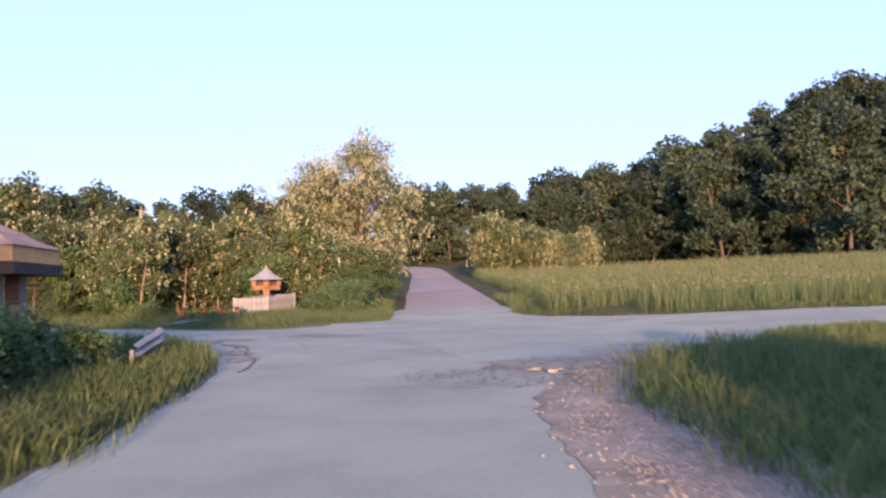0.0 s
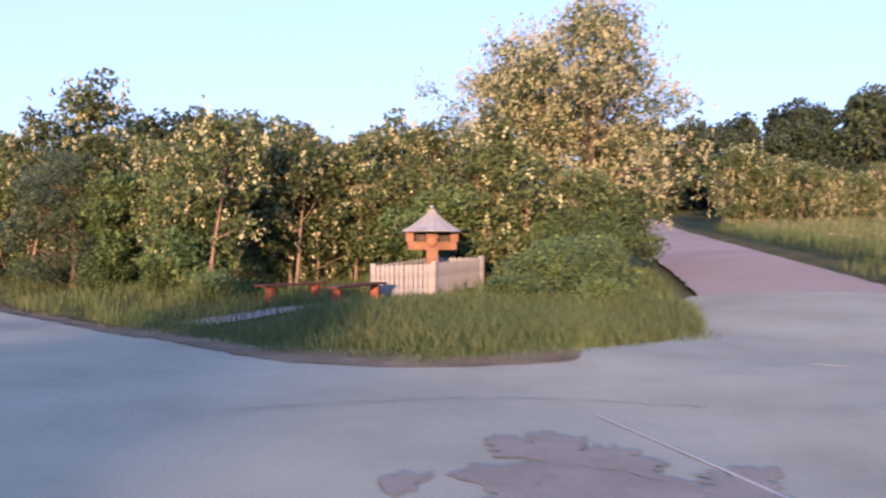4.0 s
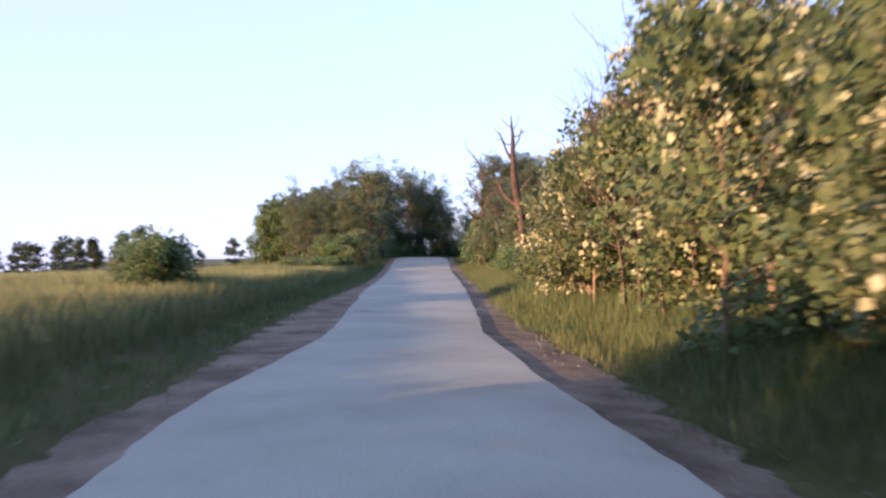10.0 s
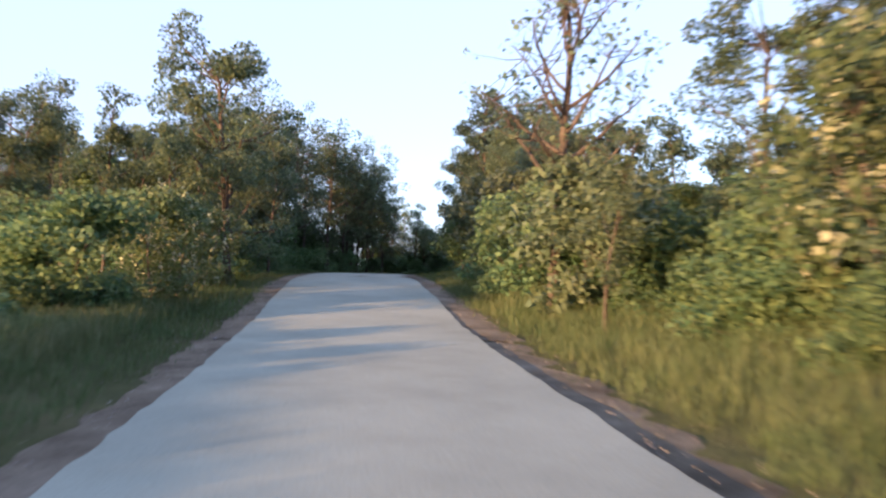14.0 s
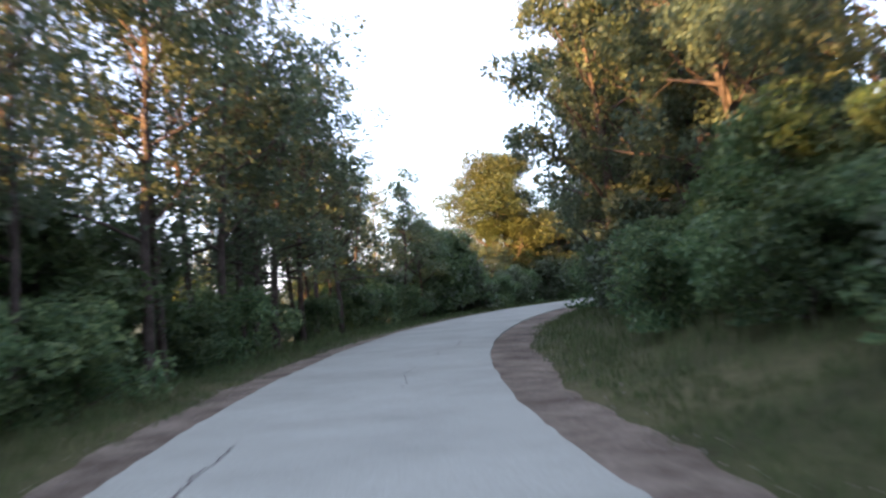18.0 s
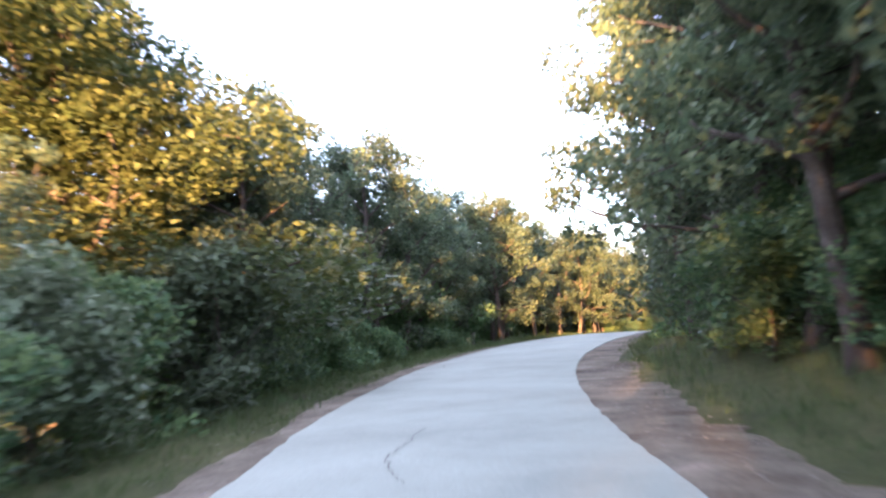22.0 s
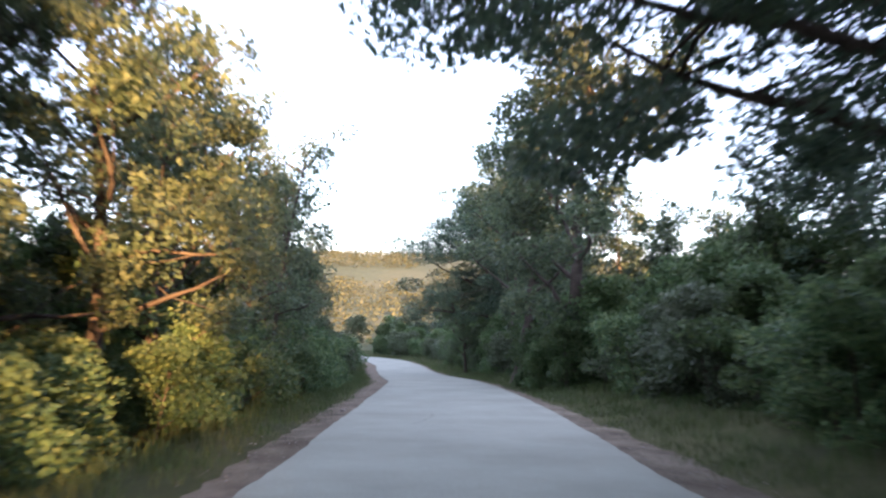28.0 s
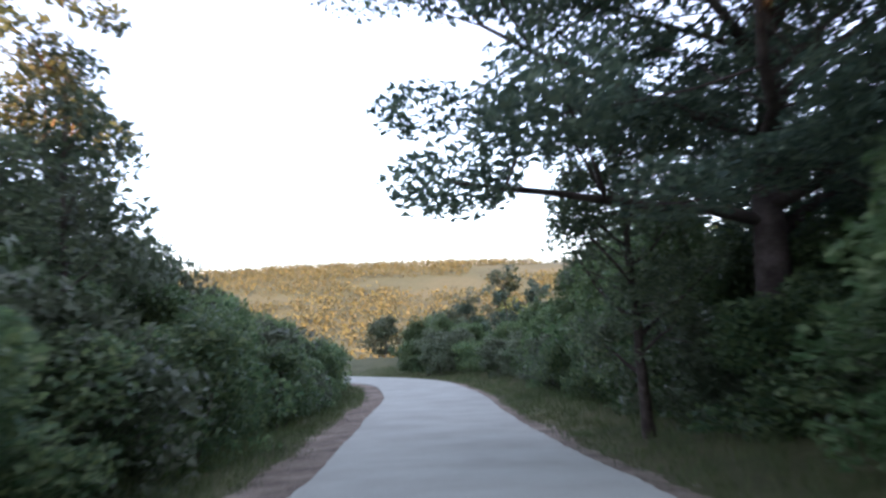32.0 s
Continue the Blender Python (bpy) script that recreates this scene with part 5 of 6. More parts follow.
# ---- the dead tree on the right ----
def dead_tree(x, y):
    r = np.random.default_rng(5)
    root = tagged(new("dead_tree"), "tall dead tree, bare reddish trunk with broken stubs", "tree")
    root.matrix_basis = pose(x, y, float(surf(x, y)[0]) - 0.05) @ Matrix.Diagonal((0.92, 0.92, 1.05, 1))
    ax = np.array([0.68, 0.73, 0.0])          # sideways as the lane sees it
    def at(side, z, deep=0.0):
        return ax * side + np.array([-ax[1], ax[0], 0]) * deep + np.array([0, 0, z])
    trunk = [at(0.02, -0.3), at(0.0, 0.0), at(-0.01, 0.7), at(-0.02, 1.5), at(-0.08, 2.3), at(-0.2, 3.0), at(-0.3, 3.5), at(-0.44, 4.2), at(-0.5, 5.0), at(-0.46, 5.9), at(-0.55, 6.7)]
    rad = [0.2, 0.155, 0.145, 0.165, 0.175, 0.17, 0.15, 0.135, 0.115, 0.08, 0.05]
    v, f = tubes([(np.array(trunk), rad)], 14)
    v = v + 0.022 * np.sin(v[:, [1, 2, 0]] * 23) + 0.016 * np.sin(v[:, [2, 0, 1]] * 57) + r.normal(0, 0.007, v.shape)
    part("trunk", mesh_from("trunk", v, f, DEAD_WOOD, True), None, root)
    boughs = [([at(-0.2, 3.0), at(-0.46, 3.13), at(-0.72, 3.3), at(-0.92, 3.54), at(-1.06, 3.8), at(-1.1, 3.92)], 0.1, 0.062),
              ([at(-0.25, 3.45), at(-0.08, 3.68), at(0.12, 3.9), at(0.3, 4.08), at(0.4, 4.24)], 0.042, 0.016),
              ([at(-0.48, 4.9), at(-0.75, 5.2), at(-0.95, 5.7), at(-1.1, 6.0)], 0.07, 0.03),
              ([at(-0.48, 5.3), at(-0.2, 5.7), at(-0.05, 6.2)], 0.05, 0.02)]
    for b, r0, r1 in boughs:
        v, f = tubes([(np.array(b), np.linspace(r0, r1, len(b)))], 8)
        part("bough", mesh_from("bough", v + 0.01 * np.sin(v[:, [1, 2, 0]] * 40), f, DEAD_WOOD, True), None, root)
    twig = []
    lines = [([(-1.04, 3.75), (-1.0, 4.0), (-0.95, 4.3)], 0.035), ([(-1.08, 3.88), (-1.25, 4.1), (-1.42, 4.3)], 0.016), ([(-1.0, 3.7), (-1.25, 3.75), (-1.5, 3.72)], 0.018),
             ([(-0.95, 3.6), (-1.15, 3.52), (-1.5, 3.58)], 0.022), ([(-0.35, 2.85), (-0.75, 2.88), (-1.1, 2.95), (-1.65, 2.93)], 0.018), ([(-0.9, 3.42), (-1.15, 3.32), (-1.35, 3.0), (-1.45, 2.7)], 0.012),
             ([(-0.15, 3.42), (0.0, 3.44), (0.16, 3.5)], 0.025), ([(0.05, 2.05), (0.3, 2.1), (0.52, 2.34)], 0.016), ([(-0.2, 3.6), (-0.02, 3.62), (0.04, 3.7)], 0.03),
             ([(-0.38, 3.75), (-0.52, 3.85), (-0.58, 3.82)], 0.04), ([(-0.42, 3.95), (-0.58, 4.05), (-0.72, 4.06)], 0.018), ([(-0.28, 3.9), (-0.18, 4.05), (-0.14, 4.0)], 0.028),
             ([(0.0, 2.6), (0.12, 2.66), (0.2, 2.64)], 0.025), ([(-0.25, 2.5), (-0.36, 2.52), (-0.5, 2.55)], 0.018), ([(-0.05, 3.75), (0.05, 3.9), (0.06, 4.05)], 0.014),
             ([(-0.5, 5.5), (-0.8, 5.55), (-1.05, 5.75), (-1.3, 5.72)], 0.022), ([(-0.48, 5.8), (-0.2, 5.9), (0.1, 6.15)], 0.022), ([(-0.52, 6.2), (-0.8, 6.35), (-1.0, 6.65)], 0.018), ([(-0.5, 6.1), (-0.3, 6.35), (-0.15, 6.75)], 0.016), ([(-1.02, 5.9), (-1.25, 6.05), (-1.35, 6.3)], 0.014), ([(-0.1, 6.0), (0.12, 6.0), (0.3, 6.1)], 0.014), ([(-0.5, 4.6), (-0.2, 4.7), (0.05, 4.9)], 0.02)]
    for pts, r0 in lines:
        twig.append((np.array([at(a0, b0, r.normal(0, 0.04)) for a0, b0 in pts]), np.linspace(r0 * 1.6, r0 * 0.6, len(pts))))
    for _ in range(34):
        k = int(r.integers(2, 9))
        twig.append(limb(r, trunk[k], (*r.normal(0, 1, 2), r.uniform(-0.2, 0.5)), r.uniform(0.18, 0.42), 0.024, 0.008, 0.4, 3))
    for q in twig:
        v, f = tubes([q], 5)
        part("dead_twig", mesh_from("dead_twig", v, f, DEAD_WOOD, True), None, root)


dead_tree(-56.92, 64.93)


# ---- wayside shrine in its white picket fence, and the two benches ----
def shrine(x, y, turn):
    root = tagged(new("wayside_shrine"), "wooden wayside shrine under a small conical tin roof", "shrine")
    z = float(surf(x, y)[0])
    root.matrix_basis = pose(x, y, z, 0, 0, turn)
    part("post", boxed(-0.13, 0.13, -0.10, 0.10, -0.2, 1.45, 0.012), SHRINE_WOOD, root, "thick square orange wooden post")
    part("crossbeam", boxed(-0.55, 0.55, -0.09, 0.06, 0.98, 1.16, 0.01), SHRINE_WOOD, root)
    for sx in (-1, 1):
        part("roof_post", boxed(sx * 0.5 - 0.09, sx * 0.5 + 0.09, -0.09, 0.09, 1.16, 1.42, 0.008), SHRINE_WOOD, root)
    part("back_board", boxed(-0.48, 0.48, 0.07, 0.10, 1.0, 1.42, 0.004), DARK_WOOD, root)
    bm = bmesh.new()
    bmesh.ops.create_uvsphere(bm, u_segments=12, v_segments=8, radius=0.12)
    bmesh.ops.scale(bm, vec=(1, 0.5, 1.15), verts=bm.verts)
    bmesh.ops.translate(bm, vec=(0, -0.12, 1.17), verts=bm.verts)
    part("relief", bm, SHRINE_WOOD, root, "small rounded carved relief")
    bm = bmesh.new()
    prof = [(0.68, 1.38), (0.665, 1.405), (0.48, 1.50), (0.27, 1.65), (0.11, 1.79), (0.05, 1.88), (0.0, 1.91)]
    n = 16
    rings = [[bm.verts.new((rr * math.cos(2 * math.pi * k / n), rr * math.sin(2 * math.pi * k / n), h)) for k in range(n)] for rr, h in prof[:-1]]
    tip = bm.verts.new((0, 0, prof[-1][1]))
    for a0, b0 in zip(rings, rings[1:]):
        for k in range(n):
            bm.faces.new((a0[k], a0[(k + 1) % n], b0[(k + 1) % n], b0[k]))
    for k in range(n):
        bm.faces.new((rings[-1][k], rings[-1][(k + 1) % n], tip))
    bm.faces.new(rings[0][::-1])
    roof = part("roof", bm, TIN, root, "grey flared tin roof")
    for k in range(n):
        c, s_ = math.cos(2 * math.pi * k / n), math.sin(2 * math.pi * k / n)
        v, f = tubes([(np.array([(rr * c, rr * s_, h + 0.004) for rr, h in prof[1:-1]]), np.full(5, 0.008))], 4)
        part("seam", mesh_from("seam", v, f, TIN), None, roof)
    # finial
    bm = bmesh.new()
    bmesh.ops.create_uvsphere(bm, u_segments=10, v_segments=6, radius=0.045)
    bmesh.ops.translate(bm, vec=(0, 0, 1.94), verts=bm.verts)
    part("finial", bm, TIN, root)


def picket_fence(corners, height):
    root = tagged(new("picket_fence"), "low white picket fence round the shrine", "fence")
    x0, y0 = corners[0]
    root.matrix_basis = pose(x0, y0, float(surf(x0, y0)[0]))
    lath = bmesh.new()
    box(lath, -0.041, 0.041, -0.009, 0.009, 0.06, height, 0.0)
    top = [v for v in lath.verts if v.co.z > height - 0.01]
    for v in top:
        v.co.z -= 0.05
    c = bmesh.ops.bisect_plane(lath, geom=lath.verts[:] + lath.edges[:] + lath.faces[:], plane_co=(0, 0, 0), plane_no=(1, 0, 0))
    for v in lath.verts:
        if abs(v.co.x) < 0.001 and v.co.z > height - 0.1:
            v.co.z += 0.045
    lath_mesh = bpy.data.meshes.new("picket")
    lath.to_mesh(lath_mesh)
    lath.free()
    lath_mesh.materials.append(WHITE_PAINT)
    for (ax_, ay_), (bx_, by_) in zip(corners, corners[1:] + corners[:1]):
        d = Vector((bx_ - ax_, by_ - ay_, 0))
        ln, yaw = d.length, math.degrees(math.atan2(d.y, d.x))
        za = float(surf(ax_, ay_)[0]) - float(surf(x0, y0)[0])
        zb = float(surf(bx_, by_)[0]) - float(surf(x0, y0)[0])
        post = part("post", boxed(-0.05, 0.05, -0.05, 0.05, -0.2, height + 0.03, 0.008), WHITE_PAINT, root)
        post.matrix_basis = pose(ax_ - x0, ay_ - y0, za, 0, 0, yaw)
        for h in (0.16, height - 0.2):
            bm = boxed(0, ln, 0.012, 0.045, h - 0.03, h + 0.03, 0.004)
            rail = part("rail", bm, WHITE_PAINT, root)
            rail.matrix_basis = pose(ax_ - x0, ay_ - y0, za, 0, -math.degrees(math.atan2(zb - za, ln)), yaw)
        n = int(ln / 0.096)
        for k in range(1, n):
            f = k / n
            q = part("picket", lath_mesh, None, root)
            q.matrix_basis = pose(ax_ - x0 + d.x * f, ay_ - y0 + d.y * f, za + (zb - za) * f, 0, random.uniform(-1.2, 1.2), yaw)


def bench(x, y, x1, y1, height=0.42):
    root = tagged(new("bench"), "plain red brown plank bench on two wooden posts in the grass", "bench", "benches by the shrine")
    d = Vector((x1 - x, y1 - y))
    ln = d.length
    root.matrix_basis = pose(x, y, float(surf(x, y)[0]), 0, 0, math.degrees(math.atan2(d.y, d.x)))
    # the shadow on the seat is put into the plank's colour
    part("plank", boxed(-0.28, ln + 0.28, -0.14, 0.14, height - 0.04, height, 0.008), BENCH_TOP_SHADED, root, "red plank darkened in place of shade")
    for q in (0, ln):
        part("leg", boxed(q - 0.05, q + 0.05, -0.08, 0.08, -0.2, height - 0.05, 0.01), RED_WOOD, root)


shrine(-7.15, 34.6, 20)
picket_fence([(-8.1, 33.2), (-6.9, 33.75), (-6.2, 35.6), (-7.4, 36.3)], 0.74)
bench(-9.4, 30.9, -8.95, 32.1)
bench(-7.95, 30.5, -7.75, 32.2)
fan("stone_path", spline([(-10.7, 29.0), (-9.6, 30.0), (-8.9, 31.0), (-8.5, 32.4), (-8.0, 33.0), (-7.6, 32.7), (-8.1, 31.2), (-8.6, 29.9), (-9.6, 28.7), (-10.7, 29.0)], 0.8)[:-1], 0.02, CONCRETE, "short concrete footpath to the shrine", "path")


# ---- small roofed brick shrine beside the starting lane ----
def brick_shrine(x, y):
    root = tagged(new("brick_shrine"), "small brick pillar shrine under a faded hipped clay roof", "shrine")
    z = float(surf(x, y)[0])
    root.matrix_basis = pose(x, y, z - 0.1, 0, 0, 4)
    for sx in (-1, 1):
        for sy in (-1, 1):
            pil = part("pillar", boxed(sx * 0.45 - 0.13, sx * 0.45 + 0.13, sy * 0.45 - 0.13, sy * 0.45 + 0.13, 0, 1.62, 0.006), CONCRETE, root, "mortared brick pillar")
            for c in range(20):
                for h in range(2):
                    bm_x = sx * 0.45 + (-0.068 if (h + c) % 2 else 0.068)
                    bk = part("brick", BRICK_MESH, None, pil)
                    bk.matrix_basis = pose(bm_x, sy * 0.45 - 0.125, 0.06 + c * 0.077)
    # dark box that stands for the shade under the eaves
    part("beam", boxed(-1.02, 1.02, -1.02, 1.02, 1.55, 1.74, 0.01), DARK_WOOD, root, "underside of the eaves, darkened in place of shade")
    part("fascia", boxed(-1.0, 1.0, -1.0, 1.0, 1.745, 2.0, 0.01), FASCIA, root, "board band with the low sun's orange put into its colour")
    bm = bmesh.new()
    lv = [(1.05, 2.005), (0.62, 2.22), (0.60, 2.25), (0.22, 2.46)]
    rings = [[bm.verts.new((sx * w, sy * w, h)) for sx, sy in ((-1, -1), (1, -1), (1, 1), (-1, 1))] for w, h in lv]
    for a0, b0 in zip(rings, rings[1:]):
        for k in range(4):
            bm.faces.new((a0[k], a0[(k + 1) % 4], b0[(k + 1) % 4], b0[k]))
    bm.faces.new(rings[0][::-1])
    bm.faces.new(rings[-1])
    part("roof", bm, CLAY, root, "faded two step clay roof")


b0 = boxed(-0.058, 0.058, -0.012, 0.012, 0, 0.062, 0.004)
BRICK_MESH = bpy.data.meshes.new("brick")
b0.to_mesh(BRICK_MESH)
b0.free()
BRICK_MESH.materials.append(BRICK)
brick_shrine(-7.75, 14.2)


# ---- guard rail over the culvert ----
def guard_rail(x, y, x1, y1):
    root = tagged(new("guard_rail"), "short bent steel guard rail half hidden in weeds", "rail")
    d = Vector((x1 - x, y1 - y))
    z0 = float(surf(x, y)[0])
    root.matrix_basis = pose(x, y, z0, 0, 0, math.degrees(math.atan2(d.y, d.x)))
    ln = d.length
    prof = [(0, -0.155), (-0.02, -0.14), (-0.08, -0.095), (-0.08, -0.06), (0, -0.02), (0, 0.02), (-0.08, 0.06), (-0.08, 0.095), (-0.02, 0.14), (0, 0.155)]
    st = [(0, 0.0, 0.26, 0.8), (ln * 0.5, 0.02, 0.36, 0.8), (ln * 0.9, 0.0, 0.44, 0.8), (ln, 0.0, 0.46, 0.8), (ln + 0.14, 0.03, 0.48, 0.8), (ln + 0.24, 0.10, 0.5, 0.65), (ln + 0.28, 0.18, 0.51, 0.4)]
    v = np.array([(x_, y_ + d_ * s_, z_ + h_ * s_) for x_, y_, z_, s_ in st for d_, h_ in prof])
    v = np.concatenate([v, v + np.array([0, 0.008, 0])])
    k = len(prof)
    f = [(i_ * k + j_, i_ * k + j_ + 1, (i_ + 1) * k + j_ + 1, (i_ + 1) * k + j_) for i_ in range(len(st) - 1) for j_ in range(k - 1)]
    f += [tuple(q + len(st) * k for q in g[::-1]) for g in f]
    part("rail", mesh_from("rail", v, f, METAL, True), None, root)
    for q in (0.04, ln - 0.1):
        part("post", boxed(q - 0.025, q + 0.025, 0.012, 0.07, -0.2, 0.3 + 0.16 * q, 0.006), METAL, root)


guard_rail(-4.66, 12.9, -4.6, 13.9)


# ---- utility poles with wires ----
def utility_pole(x, y, h):
    root = tagged(new("utility_pole"), "old wooden pole with a short crossarm", "pole")
    root.matrix_basis = pose(x, y, float(surf(x, y)[0]), 0, 0, 10)
    v, f = tubes([(np.array([(0, 0, -0.4), (0.02, 0, h * 0.5), (0, 0.02, h)]), [0.14, 0.12, 0.10])], 10)
    part("mast", mesh_from("mast", v, f, BARK_PALE, True), None, root)
    part("crossarm", boxed(-0.7, 0.7, -0.06, 0.06, h - 0.45, h - 0.31, 0.01), BARK_PALE, root)
    for k in (-0.55, 0.0, 0.55):
        v, f = tubes([(np.array([(k, 0, h - 0.31), (k, 0, h - 0.2), (k, 0, h - 0.14)]), [0.035, 0.05, 0.03])], 8)
        part("insulator", mesh_from("insulator", v, f, WHITE_PAINT, True), None, root)
    return np.array([x, y, float(surf(x, y)[0]) + h - 0.15])


p_a, p_b, p_c = utility_pole(-30, 85, 7.5), utility_pole(-60, 120, 7.5), utility_pole(-8.5, 62, 7.0)
for a0, b0 in ((p_a, p_b), (p_c, p_a)):
    for k in (-0.5, 0.5):
        t = np.linspace(0, 1, 14)[:, None]
        pts = a0 + (b0 - a0) * t + np.array([k, 0, 0]) - np.array([0, 0, 1.0]) * 1.2 * 4 * t * (1 - t)
        v, f = tubes([(pts, np.full(14, 0.012))], 4)
        tagged(new("overhead_wire", mesh_from("overhead_wire", v, f, CABLE)), "thin sagging overhead wire between poles", "wire")


# ---- cracks, stains and stones on the roads ----
def crack(points, width, seed):
    r = np.random.default_rng(seed)
    p = spline(points, 0.12)
    p = p + r.normal(0, 0.018, p.shape)
    n = normals(p)
    w = width * r.uniform(0.3, 1.2, len(p))
    w[0] = w[-1] = 0.001
    q = np.stack([p - n * w[:, None], p + n * w[:, None]], 1).reshape(-1, 2)
    z = surf(q[:, 0], q[:, 1]) + 0.022
    a0 = np.arange(len(p) - 1) * 2
    f = np.stack([a0, a0 + 1, a0 + 3, a0 + 2], 1)
    tagged(new("road_crack", mesh_from("road_crack", np.c_[q, z], f, CRACK)), "dark jagged crack in the asphalt", "crack", kind="structure")


def stain(x, y, lx, ly, turn, seed, mat, label, lift=0.016):
    r = np.random.default_rng(seed)
    n = 72
    t = np.arange(n) * 2 * np.pi / n
    rough = r.normal(0, 1, n)
    rad = 0.12 * (np.roll(rough, 1) + rough + np.roll(rough, -1)) / 1.7 + 1 + 0.2 * np.sin(2 * t + r.uniform(0, 6)) + 0.2 * np.sin(3 * t + r.uniform(0, 6)) + 0.09 * np.sin(7 * t + r.uniform(0, 6)) + 0.08 * np.sin(13 * t + r.uniform(0, 6)) + 0.08 * np.sin(19 * t + r.uniform(0, 6)) + r.normal(0, 0.05, n)
    c, s_ = math.cos(turn), math.sin(turn)
    px, py = np.cos(t) * rad * lx, np.sin(t) * rad * ly
    fan("road_stain", np.stack([x + c * px - s_ * py, y + s_ * px + c * py], 1), lift, mat, label, "stain")


for k, (pts, w) in enumerate([([(-3.3, 10.45), (-2.56, 10.35), (-1.71, 10.27), (-1.02, 10.28), (-0.34, 10.44), (0.4, 10.3), (1.2, 10.5)], 0.016),
                              ([(-4.5, 17.6), (-4.1, 17.1), (-3.75, 16.4), (-3.62, 15.8), (-3.5, 15.2), (-3.2, 14.4), (-3.0, 13.4), (-2.94, 12.3)], 0.03),
                              ([(-4.3, 17.5), (-4.0, 16.6), (-3.9, 15.7), (-3.6, 15.0)], 0.022), ([(1.97, 13.58), (2.96, 14.68), (4.33, 16.03), (5.5, 17.0)], 0.035),
                              ([(-2.99, 17.8), (-2.85, 17.5), (-2.76, 17.1)], 0.04), ([(-5.3, 16.9), (-4.85, 17.4), (-4.4, 17.6)], 0.03), ([(0.9, 13.7), (1.3, 13.3), (1.97, 13.58)], 0.03),
                              ([(-0.3, 11.0), (0.1, 11.6), (0.55, 12.3), (0.9, 13.6)], 0.02), ([(-6.0, 22.2), (-4.0, 23.2), (-2.2, 23.0)], 0.014),
                              ([(-97.5, 91.7), (-97.1, 91.4), (-96.4, 90.8), (-96.0, 90.55), (-95.5, 90.1)], 0.018), ([(-99.3, 92.45), (-100.1, 93.2), (-101.0, 94.2)], 0.018)]):
    crack(pts, w * 0.6, 300 + k)


def crazed(x0, x1, y0, y1, cell, seed):
    """Asphalt broken into small plates: joints round a jittered net of plates."""
    r = np.random.default_rng(seed)
    nx, ny = int((x1 - x0) / cell), int((y1 - y0) / (cell * 1.1))
    px = x0 + (np.arange(nx + 1)[None] + 0.5 * (np.arange(ny + 1)[:, None] % 2)) * cell + r.normal(0, 0.2 * cell, (ny + 1, nx + 1))
    py = y0 + np.arange(ny + 1)[:, None] * cell * 1.1 + r.normal(0, 0.2 * cell, (ny + 1, nx + 1))
    cx, cy, hx, hy = (x0 + x1) / 2, (y0 + y1) / 2, (x1 - x0) / 2, (y1 - y0) / 2
    vs, fs = [], []
    for j_ in range(ny + 1):
        for i_ in range(nx + 1):
            for dj, di in ((0, 1), (1, 0)):
                if j_ + dj > ny or i_ + di > nx or (dj and (i_ + j_) % 2):
                    continue
                a0, b0 = np.array([px[j_, i_], py[j_, i_]]), np.array([px[j_ + dj, i_ + di], py[j_ + dj, i_ + di]])
                m0 = (a0 + b0) / 2
                if ((m0[0] - cx) / hx) ** 2 + ((m0[1] - cy) / hy) ** 2 > r.uniform(0.55, 1.1):
                    continue
                mid = m0 + r.normal(0, 0.1 * cell, 2)
                d0 = (b0 - a0) / np.linalg.norm(b0 - a0)
                w0 = np.array([-d0[1], d0[0]]) * r.uniform(0.008, 0.017)
                k0 = len(vs)
                vs += [a0 - w0, a0 + w0, mid - w0 * 0.6, mid + w0 * 0.6, b0 - w0, b0 + w0]
                fs += [(k0, k0 + 2, k0 + 3, k0 + 1), (k0 + 2, k0 + 4, k0 + 5, k0 + 3)]
    v = np.array(vs)
    tagged(new("crazed_asphalt", mesh_from("crazed_asphalt", np.c_[v, surf(v[:, 0], v[:, 1]) + 0.030], np.array(fs), CRACK)), "net of dark cracks in broken asphalt", "cracks", kind="stuff")


crazed(-0.7, 2.1, 10.2, 12.6, 0.19, 1)
crazed(0.5, 3.1, 12.0, 14.2, 0.21, 2)
crazed(2.2, 5.6, 13.9, 17.0, 0.22, 3)
pale = spline([(-3.08, 22.66), (-2.0, 20.6), (-1.15, 18.66), (-0.4, 16.9), (0.05, 15.29), (0.41, 13.72)], 0.5)
pn = normals(pale)
q = np.stack([pale - pn * 0.016, pale + pn * 0.016], 1).reshape(-1, 2)
a0 = np.arange(len(pale) - 1) * 2
tagged(new("asphalt_seam", mesh_from("asphalt_seam", np.c_[q, surf(q[:, 0], q[:, 1]) + 0.017], np.stack([a0, a0 + 1, a0 + 3, a0 + 2], 1), SEAM)), "thin pale curved seam in the asphalt", "seam", kind="structure")
for k in range(14):
    s = S_CROSS + 95 + k * 11.0 + rng.uniform(-3, 3)
    o = rng.uniform(-1.4, 1.0)
    pts = [at_road(s + d * 1.1, o + rng.normal(0, 0.18)) for d in range(4)]
    crack(pts, 0.007, 330 + k)


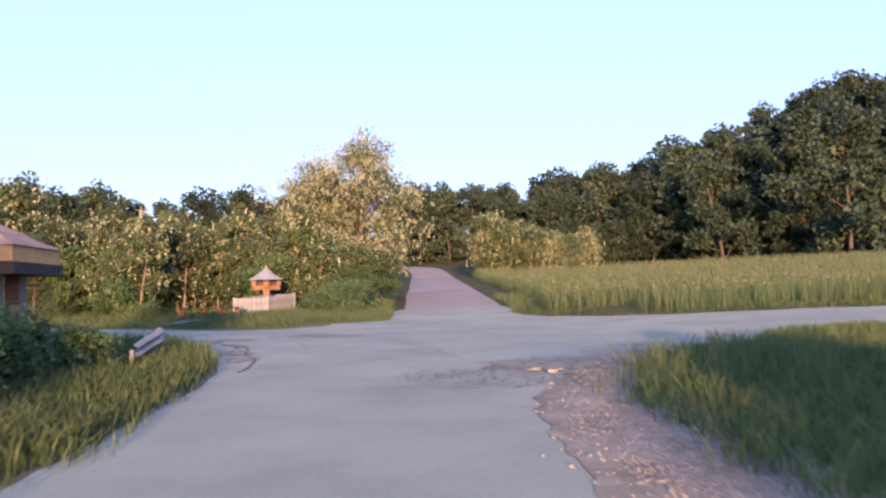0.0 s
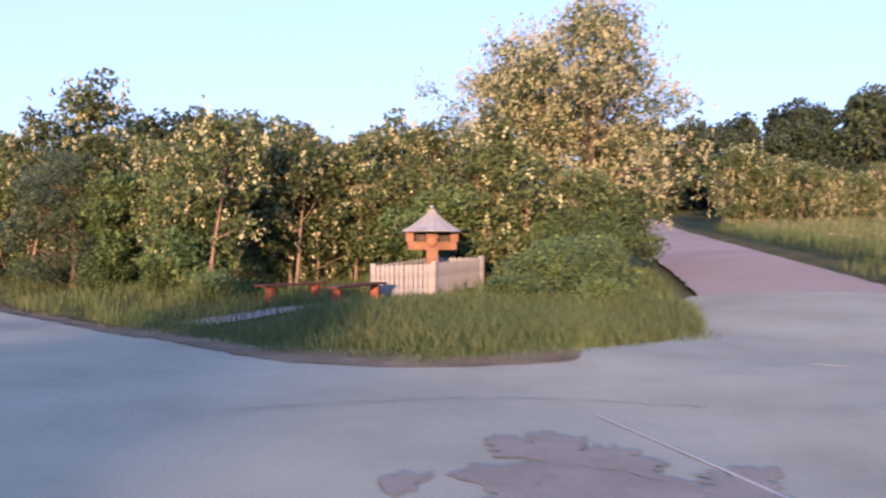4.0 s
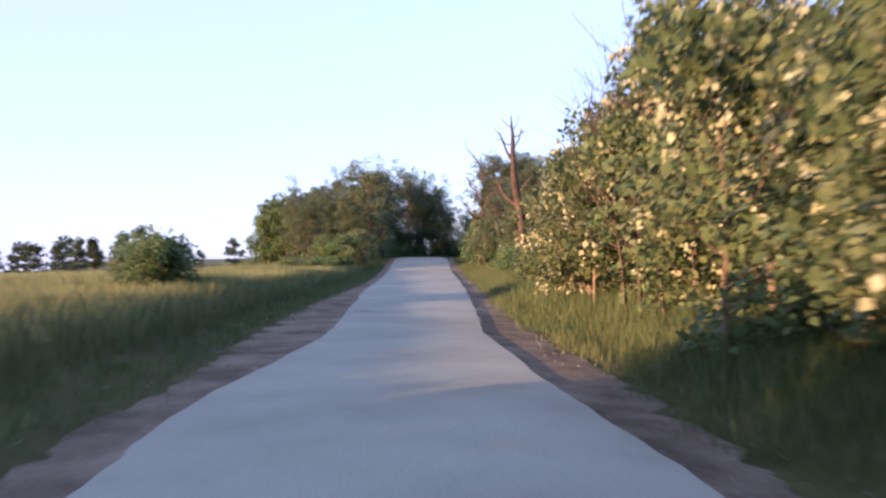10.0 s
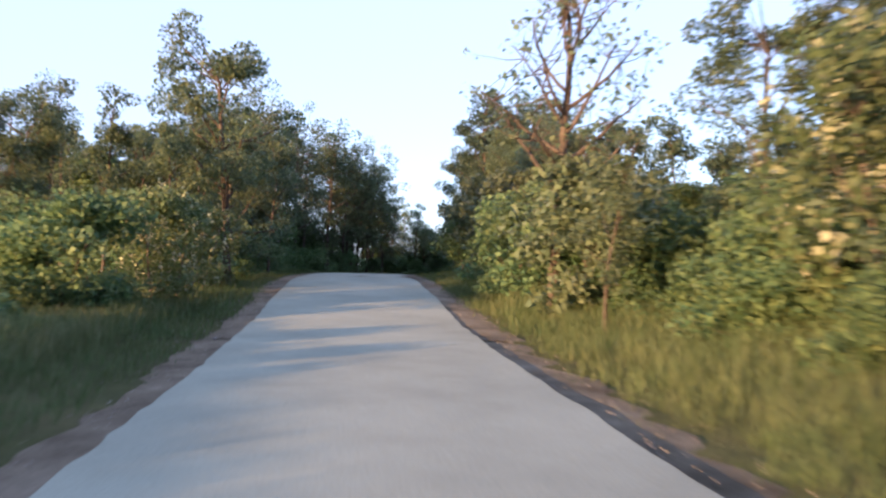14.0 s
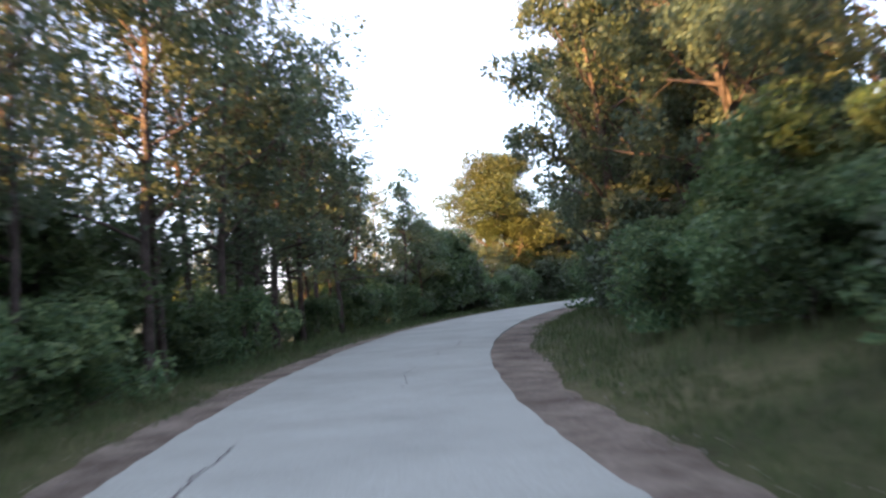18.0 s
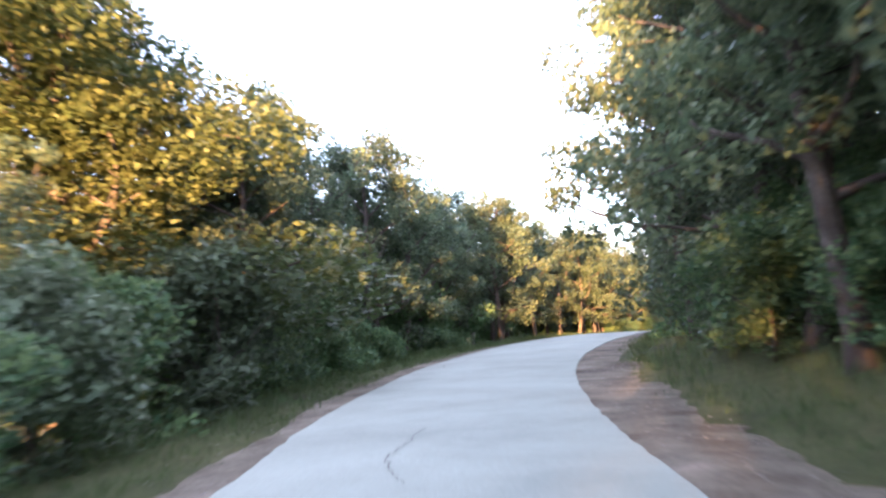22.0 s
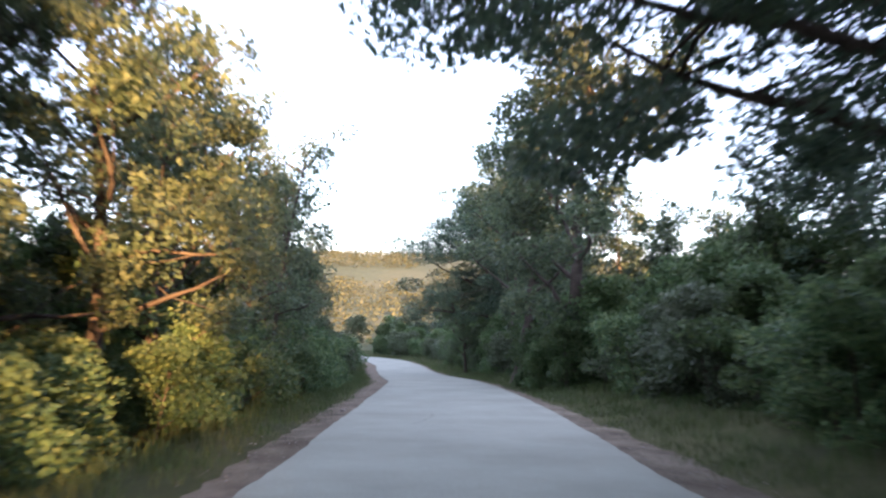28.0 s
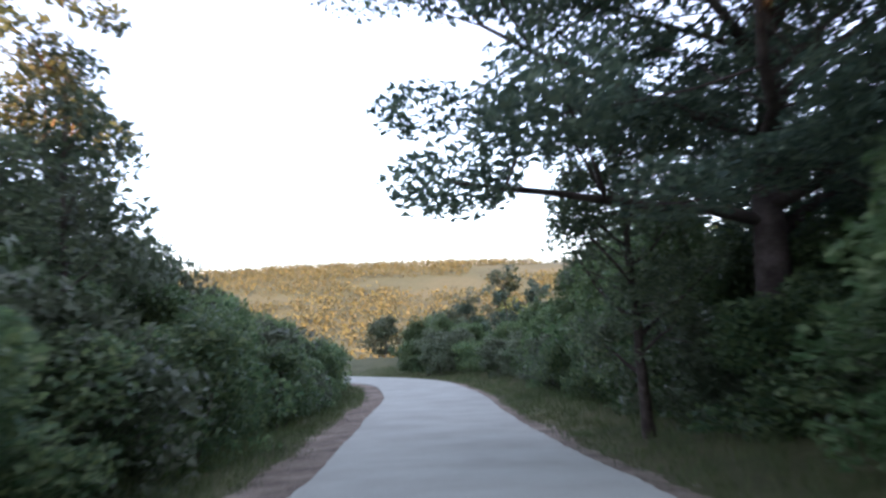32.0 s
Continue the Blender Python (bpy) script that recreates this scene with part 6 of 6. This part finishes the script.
def blotches(x, y, lx, ly, turn, n, seed, label):
    """A patch that breaks up into ragged blots towards its rim."""
    r = np.random.default_rng(seed)
    stain(x, y, lx * 0.55, ly * 0.55, turn, seed, STAIN, label)
    c, s_ = math.cos(turn), math.sin(turn)
    for k in range(n):
        a, d, size = r.uniform(0, 6.28), r.uniform(0.35, 1.0), r.uniform(0.12, 0.34)
        px, py = math.cos(a) * d * lx, math.sin(a) * d * ly
        stain(x + c * px - s_ * py, y + s_ * px + c * py, lx * size, ly * size, turn, seed * 40 + k, STAIN, label, 0.0155 + 0.0004 * k)


blotches(-3.06, 20.7, 1.05, 1.15, 0.1, 9, 1, "brown damp patch on the crossing")
blotches(-4.8, 19.3, 0.7, 0.75, 0.4, 8, 2, "brown damp patch on the crossing")
blotches(-4.25, 17.4, 0.3, 0.75, 0.5, 9, 21, "crumbled patch along a crack")
blotches(-3.75, 15.75, 0.32, 0.8, 0.35, 10, 22, "crumbled patch along a crack")
blotches(-3.35, 14.3, 0.32, 0.6, 0.2, 9, 23, "crumbled patch along a crack")
stain(-6.3, 19.4, 0.5, 0.25, -0.7, 24, STAIN, "dirt crumbled off the verge")
stain(-5.2, 17.1, 0.5, 0.2, 0.8, 25, STAIN, "dirt crumbled off the verge")
stain(-3.5, 12.0, 0.16, 0.45, 0.1, 26, DIRT, "dirt crumbled off the verge")
stain(1.3, 12.6, 0.5, 0.55, 0.3, 3, GRAVEL, "broken asphalt edge with loose stones")
rim = spline([*[tuple(q + (0, 0.65)) for q in OUTER[:-1]], (-3.4, 25.2), (-4.4, 24.95), (-5.2, 24.85), (-6.4, 25.0), (-7.5, 25.5), (-8.3, 26.1), (-9.2, 26.75), (-10.8, 27.7), tuple(OUTER[0] + (0, 0.65))], 0.18)[:-1]
fan("corner_dirt", rim + np.random.default_rng(33).normal(0, 0.035, rim.shape), 0.017, DIRT, "dark muddy shoulder washed over the road edge", "verge")
x, y = at_road(s_at(-46.8, 50.9), -0.35)
stain(x, y, 0.5, 0.14, 0.75, 5, STAIN, "long dark damp stain on the lane")
stain(x - 0.6, y - 0.3, 0.24, 0.12, 0.5, 6, STAIN, "small dark damp stain on the lane")
x, y = at_road(s_at(-86.0, 82.5), 0.1)
stain(x, y, 0.3, 0.5, 0.6, 7, DIRT, "dried mud stain on the lane")
for ds in (0.0, 2.2, -1.6):
    x, y = at_road(s_at(-87.0, 83.2) + ds, 1.95)
    stain(x, y, 0.9, 0.35, 2.3, 8 + int(ds), DIRT, "mud spilled over the lane's edge")

def pebbles(name, x, y, size, label, many=True, up=-0.015):
    """Loose stones, each a rough eight-cornered lump."""
    n = len(x)
    cube = np.array([(-1, -1, -1), (1, -1, -1), (1, 1, -1), (-1, 1, -1), (-1, -1, 1), (1, -1, 1), (1, 1, 1), (-1, 1, 1)], float) * 0.5
    quads = np.array([(0, 3, 2, 1), (4, 5, 6, 7), (0, 1, 5, 4), (1, 2, 6, 5), (2, 3, 7, 6), (3, 0, 4, 7)])
    v = cube[None] * rng.uniform(0.55, 1.2, (n, 8, 3)) * (size * rng.uniform(0.4, 1.6, n) ** 2)[:, None, None] * np.array([1.2, 1.0, 0.7])
    az = rng.uniform(0, 6.3, n)
    c, s_ = np.cos(az)[:, None], np.sin(az)[:, None]
    v = np.stack([v[..., 0] * c - v[..., 1] * s_, v[..., 0] * s_ + v[..., 1] * c, v[..., 2]], -1)
    v += np.stack([x, y, surf(x, y) + up], 1)[:, None]
    f = quads[None] + np.arange(n)[:, None, None] * 8
    tagged(new(name, mesh_from(name, v.reshape(-1, 3), f.reshape(-1, 4), STONE)), label, "stones" if many else "stone", kind="stuff" if many else "")


n = 26000
gy_ = 3 + 14 * rng.uniform(0, 1, n)
gx_ = np.interp(gy_, [3, 8, 11.5, 14, 17], [1.85, 1.9, 2.4, 3.3, 5.7]) + rng.normal(0, 0.34, n)
pebbles("gravel", gx_, gy_, 0.013, "loose pale gravel at the corner of the crossing", up=0.013)
x, y, off = verge(15000, S_CROSS, s_main[-1] - 20, 1.95, 3.0, 1.0)
pebbles("roadside_stones", x, y, 0.0085, "small stones scattered on the dirt shoulder")
x, y, off = verge(24, S_CROSS, s_main[-1] - 20, 2.2, 3.3, 1.0)
pebbles("larger_stones", x, y, 0.03, "fist sized pale stones along the shoulder")

for x, y, k in ((1.25, 12.2, 0.09), (1.5, 12.0, 0.11), (1.72, 11.75, 0.1), (1.1, 12.6, 0.06), (1.65, 12.3, 0.05), (1.9, 11.5, 0.07)):
    pebbles("asphalt_lump", np.array([x]), np.array([y]), k, "broken lump of pale asphalt", False)

# the patterns themselves stand nowhere
for pool in STOCK.values():
    for ob in pool:
        for q in list(ob.children_recursive) + [ob]:
            bpy.data.objects.remove(q)
